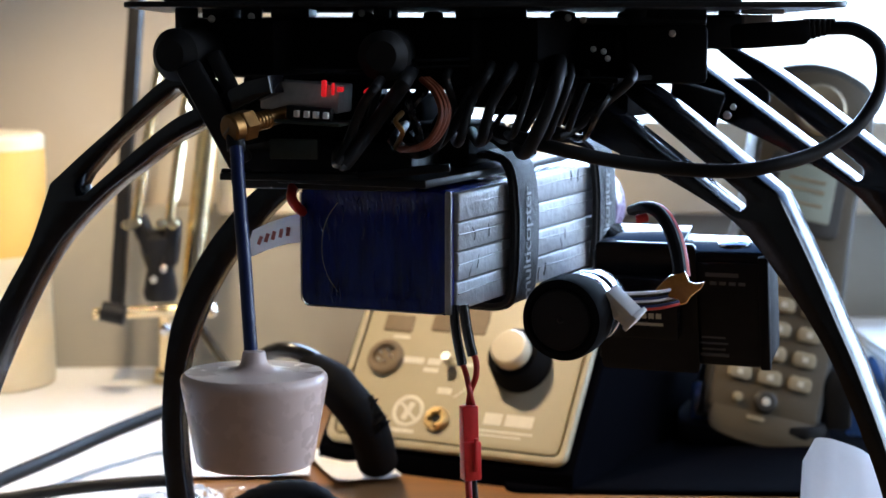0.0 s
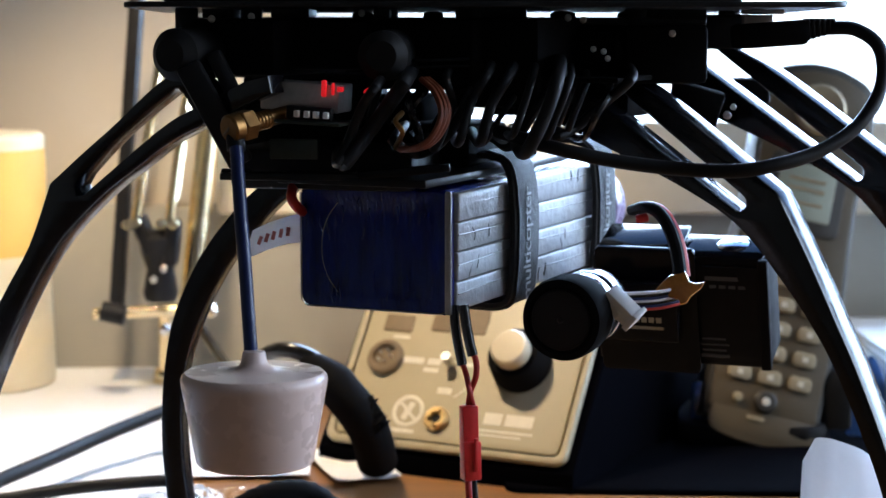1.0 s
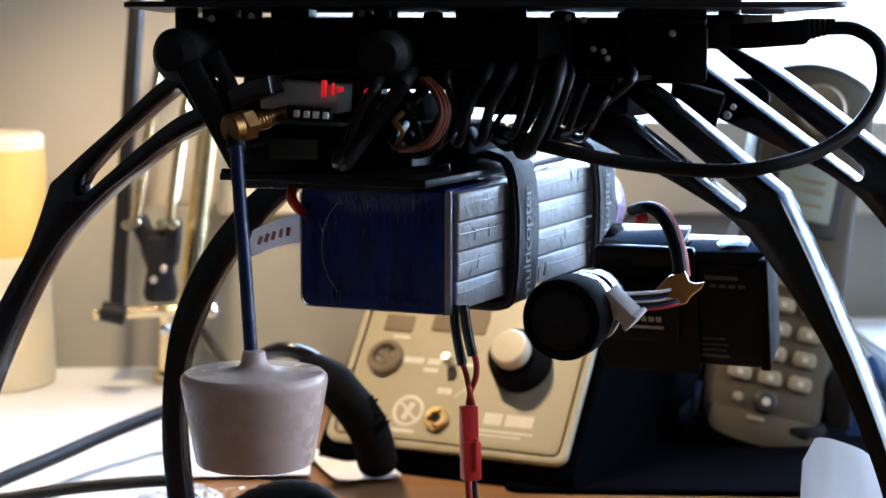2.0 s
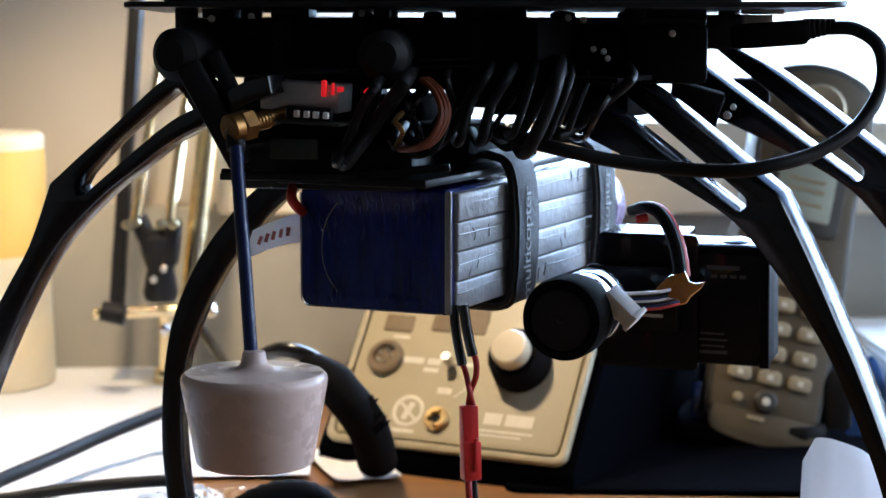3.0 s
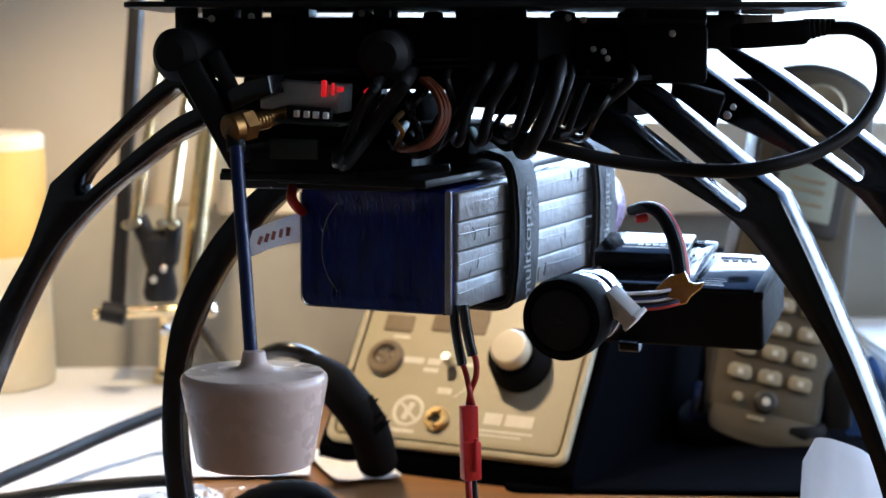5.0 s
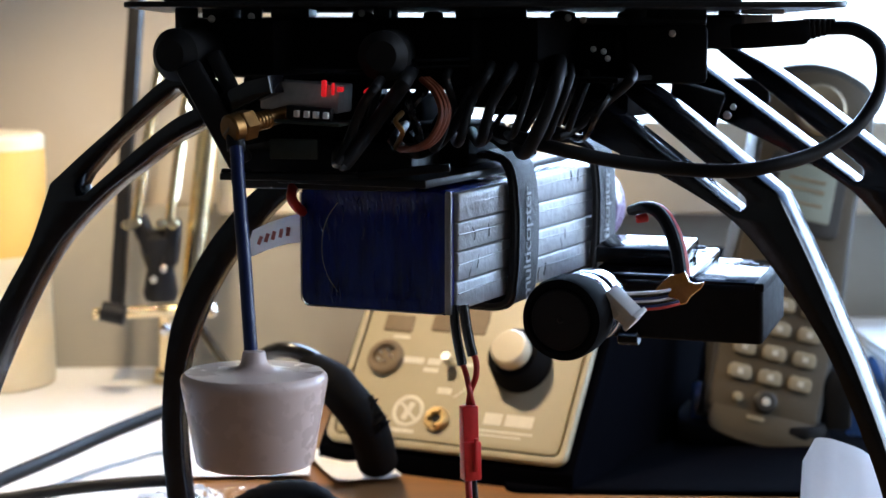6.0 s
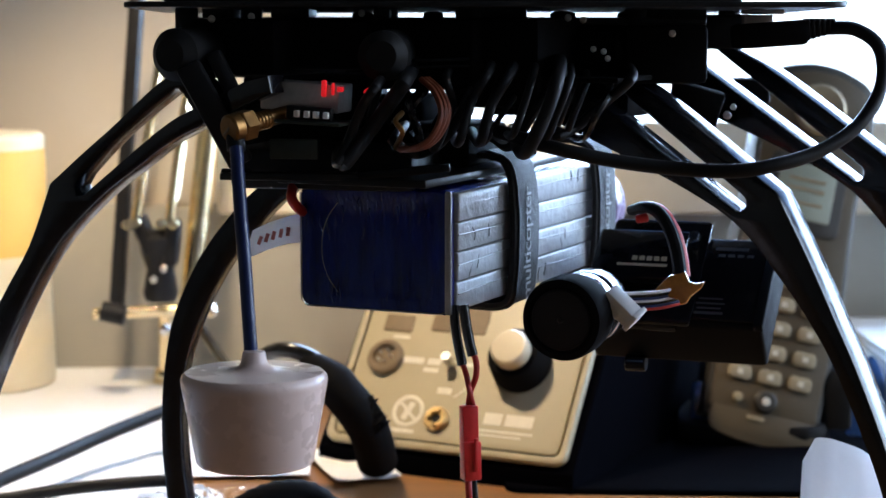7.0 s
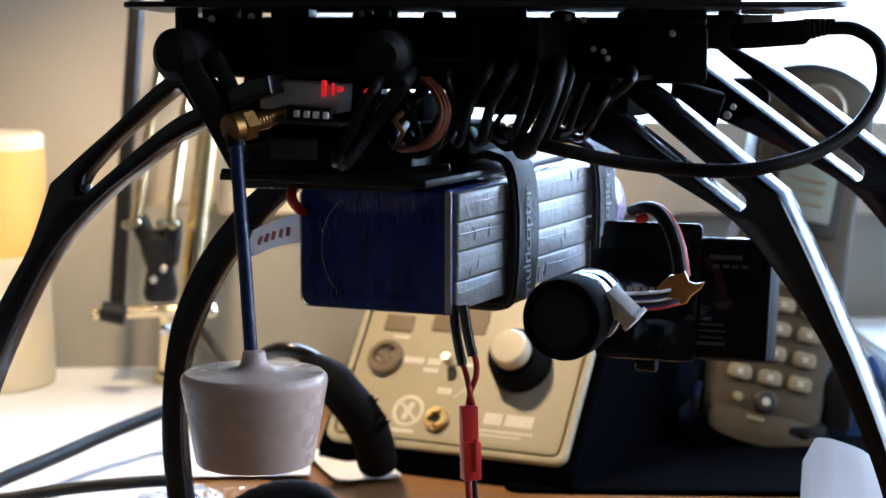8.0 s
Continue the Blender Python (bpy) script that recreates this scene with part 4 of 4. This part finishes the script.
def build_iron_cable():
    c = thing("iron_cable", "thick black soldering iron cable with a moulded grip", "cable", (-0.0331, 0.7633, 0.7593))
    part("lead", tube([(-0.0840, 0.790, 0.7880), (-0.0746, 0.777, 0.8020), (-0.0650, 0.766, 0.8078), (-0.0540, 0.763, 0.8055), (-0.0460, 0.762, 0.7990)], 0.0034, 18, 10), M["cable"], c, "glossy black cable end")
    line = [(-0.0560, 0.764, 0.8040), (-0.0460, 0.760, 0.7975), (-0.0395, 0.758, 0.7905), (-0.0330, 0.758, 0.7820), (-0.0290, 0.762, 0.7730), (-0.0270, 0.774, 0.7600)]
    part("sleeve", tube(line, lambda t: 0.0048 + 0.0036 * min(1.0, t / 0.25), 24, 10), M["matte"], c)
    rng = random.Random(12)
    for i in range(48):
        a, u = rng.uniform(0.55, 1.25), rng.random()
        base = Vector((-0.0315 + 0.0065 * u, 0.7520 + rng.uniform(0, 0.004), 0.7870 - 0.010 * u))
        tip = base + Vector((math.cos(a), rng.uniform(-0.2, 0.2), math.sin(a))) * rng.uniform(0.003, 0.0062)
        part("bristle", rod(base, tip, 0.0014, 0.0004, 6, 0.0001), M["matte"], c)


build_iron_cable()


def build_phone():
    ph = thing("cordless_phone", "dark grey cordless telephone standing in its cradle", "telephone", (0.15, 0.86, DESK_Z))
    base = Matrix.Translation((0.1581, 0.8735, 0.8365)) @ turn(-17, 13, 0)
    flat = turn(90, 0, 0)
    back = bezier_line([(-0.0245, -0.085), (-0.0255, -0.03), (-0.0235, 0.02), (-0.0245, 0.06), (-0.021, 0.078), (-0.010, 0.0845), (0.0, 0.086), (0.010, 0.0845), (0.021, 0.078), (0.0245, 0.06), (0.0235, 0.02), (0.0255, -0.03), (0.0245, -0.085)], 6)
    part("handset", slab([(x * 1.1, y) for x, y in back], 0.026, base @ flat, bevel=0.004), M["phone"], ph)

    def on(x, y, n):
        return base @ Matrix.Translation((x, -0.013 - n, y)) @ flat
    part("fascia", slab([(x * 0.98, y * 0.94) for x, y in back], 0.0016, on(0, 0, 0.0006), bevel=0.0005), M["phone_face"], ph)
    part("earpiece", lathe([(0, 0.001), (0.006, 0.0008), (0.0105, 0.0018), (0.0118, 0.001), (0.0122, 0)], on(0.0, 0.063, 0.0015), 40), M["ring"], ph, "round bronze earpiece")
    part("earpiece_slot", slab(round_rect(0.009, 0.0012, 0.0005), 0.0006, on(0.0, 0.063, 0.0026), bevel=0.0001), M["rubber"], ph)
    part("display_bezel", slab(round_rect(0.036, 0.036, 0.004), 0.0012, on(0.0, 0.022, 0.0014), bevel=0.0004), M["phone"], ph)
    part("display", slab(round_rect(0.0265, 0.026, 0.0015), 0.0006, on(0.0, 0.0235, 0.0022), bevel=0.0002), M["lcd"], ph, "grey-green telephone display")
    for v in (0.029, 0.0245, 0.018):
        part("display_line", box((0, 0, 0), (0.017, 0.0016, 0.0002), on(0.0, v, 0.0026), 0), M["ring"], ph)
    part("key", slab(round_rect(0.012, 0.0042, 0.002), 0.0022, on(0.0055, -0.002, 0.002), bevel=0.0005), M["phone"], ph)
    for row in range(5):
        for col in range(3):
            part("key", slab(round_rect(0.0104, 0.0066, 0.0022), 0.0026, on((col - 1) * 0.0138, -0.0183 - row * 0.0112, 0.0018), bevel=0.0008), M["key"], ph)
            part("print_bar", box((0, 0, 0), (0.0026, 0.0024, 0.0002), on((col - 1) * 0.0138, -0.0183 - row * 0.0112, 0.0033), 0), M["print"], ph)
    part("key", lathe([(0, 0.0022), (0.004, 0.002), (0.0052, 0.001), (0.0054, 0)], on(0, -0.0742, 0.0016), 28), M["phone"], ph, "round dark function key")
    part("key", lathe([(0, 0.0022), (0.0018, 0.002), (0.0024, 0)], on(-0.0125, -0.0745, 0.0016), 16), M["key"], ph)
    part("key_dot", lathe([(0, 0.0008), (0.0017, 0.0006), (0.002, 0)], on(0, -0.0742, 0.0036), 16), M["print"], ph)
    # cradle: a low rounded base with a raised cup
    c = Vector((0.145, 0.856, DESK_Z + 0.0025))
    part("cradle", slab(round_rect(0.068, 0.088, 0.014, 8), 0.012, Matrix.Translation(c + Vector((-0.002, 0.024, 0.006))) @ turn(4, 0, -6), bevel=0.0035), M["rubber"], ph, "low black plastic charging cradle")
    part("cradle_pocket", slab(round_rect(0.060, 0.034, 0.010, 8), 0.012, Matrix.Translation(c + Vector((-0.001, 0.004, 0.016))) @ turn(8, 0, -4), bevel=0.003), M["rubber"], ph)
    front = bezier_line([(-0.0225, -0.0790), (-0.0240, -0.0850), (-0.021, -0.0905), (-0.010, -0.0930), (0.0, -0.0937), (0.012, -0.0930), (0.022, -0.0905), (0.0245, -0.085), (0.0225, -0.0790)], 5)
    part("cradle_front", slab(front, 0.0020, on(0, 0, 0.0005), bevel=0.0008), M["phone_face"], ph, "curved bronze-grey front of the cradle")
    part("cradle_badge", slab(round_rect(0.008, 0.0018, 0.0006), 0.0006, on(-0.0030, -0.0822, 0.0018), bevel=0.0001), M["key"], ph)
    # the blue base colour stands in for the window reflected in dark plastic
    gl = material("blue_reflection_plastic", (0.05, 0.12, 0.30), 0.2, vary=0.1, scale=60, coat=0.6)
    part("cradle_cheek", slab(bezier_line([(-0.006, -0.012), (-0.007, 0.008), (-0.001, 0.018), (0.006, 0.010), (0.007, -0.012)], 5), 0.014, Matrix.Translation((0.1765, 0.8480, 0.7690)) @ turn(90, 12, 80), bevel=0.002), M["rubber"], ph, "rounded black cradle cheek")
    part("cradle_cheek", slab(bezier_line([(-0.006, -0.014), (-0.007, 0.010), (-0.001, 0.020), (0.006, 0.012), (0.007, -0.014)], 5), 0.02, Matrix.Translation((0.1225, 0.8539, 0.7584)) @ turn(90, -8, 84), bevel=0.002), gl, ph, "glossy cradle cheek")
    part("cradle_wing", slab(bezier_line([(-0.010, -0.02), (-0.005, 0.012), (0.003, 0.026), (0.010, 0.010), (0.008, -0.02)], 6), 0.02, Matrix.Translation((0.1945, 0.8700, 0.7600)) @ turn(60, 0, -10), bevel=0.004), gl, ph, "glossy dark side of the cradle, coloured blue like a window reflection")


build_phone()


def build_lamp():
    lp = thing("desk_lamp", "black and steel spring-arm desk lamp", "lamp", (-0.1411, 0.9551, 0.7627))
    gm, st = M["black"], M["lamp_steel"]
    part("post", rod((-0.1450, 0.985, DESK_Z), (-0.1430, 0.9740, 0.7930), 0.0029), st, lp)
    part("base", lathe([(0, 0), (0.0055, 0), (0.006, 0.001), (0.0055, 0.006), (0.004, 0.008), (0, 0.008)], Matrix.Translation((-0.1450, 0.985, DESK_Z + 0.002)), 32), st, lp)
    part("cross_bar", rod((-0.1750, 0.9489, 0.7937), (-0.1142, 0.9542, 0.7961), 0.00311), st, lp)
    part("bar_end", rod((-0.1182, 0.9472, 0.7968), (-0.1145, 0.9473, 0.7971), 0.00481), st, lp)
    part("bar_end", rod((-0.1690, 0.9392, 0.7970), (-0.1572, 0.9389, 0.7942), 0.00509), gm, lp)
    part("joint", lathe([(0, 0), (0.00735, 0), (0.00905, 0.004), (0.00678, 0.016), (0.00961, 0.024), (0.01074, 0.032), (0.00622, 0.036), (0, 0.036)], Matrix.Translation((-0.1418, 0.9547, 0.7997)), 28), gm, lp)
    part("joint", box((-0.1487, 0.9537, 0.8333), (0.00735, 0.016, 0.01979), turn(0, -22, 0), 0.002), gm, lp)
    part("joint", box((-0.1351, 0.9532, 0.8291), (0.00678, 0.016, 0.02262), turn(0, 6, 0), 0.002), gm, lp)
    for a, b in (((-0.1514, 0.9395, 0.8405), (-0.1554, 0.9644, 0.8384)), ((-0.1330, 0.9394, 0.8400), (-0.1365, 0.9644, 0.8378)), ((-0.1564, 0.9444, 0.8392), (-0.1597, 0.9643, 0.8375)), ((-0.1396, 0.9444, 0.8392), (-0.1425, 0.9643, 0.8375))):
        part("knob", rod(a, b, 0.00254), st, lp)
    for x, z in ((-0.1440, 0.8115), (-0.1385, 0.8170)):
        part("bolt", lathe([(0, 0), (0.0018, 0), (0.0018, 0.0010), (0.0011, 0.0016), (0, 0.0018)], Matrix.Translation((x, 0.9450, z)) @ turn(90, 0, 0), 18), M["steel"], lp, "bright steel bolt head")
    part("bar_end", lathe([(0, -0.0042), (0.0028, -0.0032), (0.0042, 0), (0.0028, 0.0032), (0, 0.0042)], Matrix.Translation((-0.1160, 0.9470, 0.7965)), 24), M["silver"], lp, "polished steel ball end")
    # lower arm: a black channel, two springs on bright rods and a wide steel tube
    part("arm", box((-0.1602, 0.9744, 0.8786), (0.00689, 0.012, 0.18375), turn(0, 4.9, 0), 0.002), gm, lp)
    part("arm", rod((-0.1285, 0.9660, 0.7960), (-0.1150, 0.9935, 0.9384), 0.0058), st, lp, "polished steel lamp arm tube")
    for a, b in (((-0.1530, 0.9495, 0.8395), (-0.1404, 0.9710, 0.9329)), ((-0.1361, 0.9495, 0.8395), (-0.1247, 0.9710, 0.9329))):
        part("arm", rod(a, b, 0.0023), st, lp, "polished steel lamp arm rod")
        m, n = axis(a, b)
        coil = [m @ Vector((0.00283 * math.cos(i * 1.2566), 0.00283 * math.sin(i * 1.2566), n * (0.12 + 0.5 * i / 150))) for i in range(150)]
        part("spring", tube(coil, 0.0005, 6, 1), st, lp, "coiled steel spring")
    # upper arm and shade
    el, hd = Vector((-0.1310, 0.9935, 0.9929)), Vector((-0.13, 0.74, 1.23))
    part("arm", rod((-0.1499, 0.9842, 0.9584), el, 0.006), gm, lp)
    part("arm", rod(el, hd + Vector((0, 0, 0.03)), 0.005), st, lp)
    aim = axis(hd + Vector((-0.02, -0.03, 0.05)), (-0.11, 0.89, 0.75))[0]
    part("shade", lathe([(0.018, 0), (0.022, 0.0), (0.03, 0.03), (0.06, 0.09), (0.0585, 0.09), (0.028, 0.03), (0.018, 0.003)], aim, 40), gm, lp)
    part("clamp_screw", lathe([(0, 0), (0.0024, 0.0002), (0.0032, 0.0012), (0.0030, 0.0026), (0.0018, 0.0040), (0, 0.0046)], Matrix.Translation((-0.1381, 0.9430, 0.7870)) @ turn(90, 0, 0), 24), M["silver"], lp, "bright steel clamp screw")


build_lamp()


def build_tub():
    tub = thing("paper_tub", "tall cream tub with a yellow paper band", "tub", (-0.228, 0.93, DESK_Z))
    c = Matrix.Translation((-0.2400, 0.982, DESK_Z + 0.003)) @ Matrix.Diagonal((1, 1, 1.03, 1))
    part("body", lathe([(0, 0), (0.0375, 0), (0.0385, 0.002), (0.0375, 0.034), (0.0372, 0.035), (0.0375, 0.036), (0.036, 0.068), (0, 0.068)], c, 56), M["tub"], tub)
    part("band", lathe([(0.034, 0.066), (0.0362, 0.066), (0.0352, 0.118), (0.034, 0.118)], c, 56), M["yellow"], tub, "yellow paper band")
    part("rim", lathe([(0, 0.117), (0.0352, 0.117), (0.0352, 0.124), (0.0335, 0.1255), (0, 0.1255)], c, 56), M["tub"], tub)


build_tub()


def sheet(name, at, w, l, rz, label, lift, seed, mat=None):
    """A sheet of paper that lies slightly wavy."""
    rng = random.Random(seed)
    bm = bmesh.new()
    bmesh.ops.create_grid(bm, x_segments=24, y_segments=24, size=0.5)
    for v in bm.verts:
        v.co.z = lift * (0.5 + 0.5 * noise.noise(Vector((v.co.x * 2.2 + seed * 7, v.co.y * 2.2, 0))))
        v.co.x *= w
        v.co.y *= l
    r = bmesh.ops.solidify(bm, geom=bm.faces, thickness=0.0002)
    bmesh.ops.transform(bm, matrix=Matrix.Translation(at) @ turn(0, 0, rz), verts=bm.verts)
    return alone(name, bm, mat or M["paper"], label, "paper", group="papers on the desk")


sheet("paper_sheet", (-0.27, 0.90, DESK_Z + 0.0005), 0.42, 0.25, 2, "white sheet of paper lying on the desk", 0.003, 8)
sheet("paper_sheet", (-0.26, 0.80, DESK_Z + 0.002), 0.30, 0.21, 8, "white sheet of paper lying on the desk", 0.004, 1)
sheet("paper_sheet", (-0.20, 0.72, DESK_Z + 0.0032), 0.21, 0.29, 24, "white sheet of paper lying on the desk", 0.002, 2)
sheet("paper_sheet", (-0.039, 0.800, DESK_Z + 0.0015), 0.028, 0.056, 18, "small white slip of paper on the desk", 0.003, 3)
def build_stack():
    st = thing("paper_stack", "stack of white paper on the desk", "paper", (0.31, 0.93, DESK_Z))
    rng = random.Random(6)
    for i in range(11):
        part("paper_ream", box((0.315 + rng.uniform(-0.003, 0.003), 0.935 + rng.uniform(-0.003, 0.003), DESK_Z + 0.0016 + 0.003 * i), (0.21, 0.15, 0.0028), turn(0, 0, rng.uniform(-2, 2)), 0.0003), M["paper"], st)


build_stack()
sheet("paper_sheet", (-0.32, 0.62, DESK_Z + 0.003), 0.21, 0.29, -12, "white sheet of paper lying on the desk", 0.004, 5)


def build_cables():
    for pts, r in (([(-0.1832, 0.7032, 0.7620), (-0.1708, 0.7236, 0.7644), (-0.1551, 0.7541, 0.7666), (-0.1399, 0.7846, 0.7690), (-0.1207, 0.8153, 0.7722), (-0.1023, 0.8459, 0.7756), (-0.0896, 0.8714, 0.7785)], 13),
                   ([(-0.1832, 0.7028, 0.7591), (-0.1662, 0.7032, 0.7620), (-0.1427, 0.7134, 0.7634), (-0.1199, 0.7186, 0.7645), (-0.1030, 0.7236, 0.7644)], 11)):
        pts = [(x, y, max(z, DESK_Z + 0.012)) for x, y, z in pts]
        alone("power_cable", tube(pts, r * 0.00022, 14), M["lead"], "black power cable lying across the papers", "cable", group="power cables")
    alone("lamp_cord", tube([(-0.1228, 0.9385, 0.7914), (-0.1152, 0.9276, 0.7848), (-0.1054, 0.9066, 0.7774), (-0.0965, 0.8856, 0.7704)], 0.00249, 12), M["cable"], "black cord hanging from the lamp joint", "cable")
    alone("corrugated_hose", tube([(-0.0737, 0.6437, 0.7702), (-0.0654, 0.6494, 0.7751), (-0.0560, 0.6546, 0.7769), (-0.0465, 0.6594, 0.7749), (-0.0388, 0.6636, 0.7679)], 0.0043, 18, 5, ribs=0.10), M["matte"], "black ribbed hose lying on the desk", "hose")


build_cables()


def build_bag():
    rng = random.Random(9)
    bm = bmesh.new()
    bmesh.ops.create_grid(bm, x_segments=30, y_segments=18, size=0.5)
    for v in bm.verts:
        e = max(0.0, 1 - 1.2 * (v.co.x ** 2 + v.co.y ** 2) * 4)
        n = noise.turbulence(Vector((v.co.x * 4, v.co.y * 4, 3.0)), 2, False)
        v.co = Vector((v.co.x * 0.042, v.co.y * 0.03, 0.002 + 0.008 * abs(n) * (0.3 + e)))
    bmesh.ops.transform(bm, matrix=Matrix.Translation((-0.0930, 0.7050, DESK_Z + 0.009)) @ turn(0, 0, 12), verts=bm.verts)
    alone("plastic_bag", bm, M["bag"], "crumpled clear plastic bag on the papers", "plastic bag")


build_bag()


def build_crumpled():
    """A stiff folded paper standing beside the drone's leg."""
    bm = bmesh.new()
    bmesh.ops.create_grid(bm, x_segments=24, y_segments=18, size=0.5)
    for v in bm.verts:
        x, y = v.co.x, v.co.y
        n = noise.noise(Vector((x * 3, y * 3, 5.0)))
        fold = 0.010 * abs(x + 0.22) + 0.006 * abs(x - 0.2 + 0.3 * y)
        v.co = Vector((0.042 * x + 0.040 * y, fold + 0.0015 * n - 0.012 * y, 0.07 * y - 0.020 * x - 0.055 * max(0, -x - 0.32)))
    bmesh.ops.solidify(bm, geom=bm.faces, thickness=0.0004)
    bmesh.ops.transform(bm, matrix=Matrix.Translation((0.1290, 0.5842, 0.7740)) @ turn(-40, 0, 34), verts=bm.verts)
    alone("folded_paper", bm, M["thin"], "white folded paper standing on the desk", "paper")


build_crumpled()


# ---- what moves ----
TILTS = [(0, -14), (0.7, -18), (1.7, -19), (2.3, -14), (2.8, -7), (3.0, -4), (3.2, 0), (3.5, 9), (3.8, 26), (4.0, 37), (4.2, 46), (4.4, 54), (4.7, 68),
         (5.2, 83), (5.5, 87.5), (5.8, 87), (6.0, 85), (6.2, 81), (6.4, 74), (6.6, 66), (6.8, 58), (7.0, 50), (7.2, 42), (7.5, 29), (8.0, 13)]


def motions():
    walk(ACTION_CAMERA, [(t, Matrix.Translation(PIVOT) @ turn(0, 0, -20) @ turn(-a, 0, 0)) for t, a in TILTS])


motions()
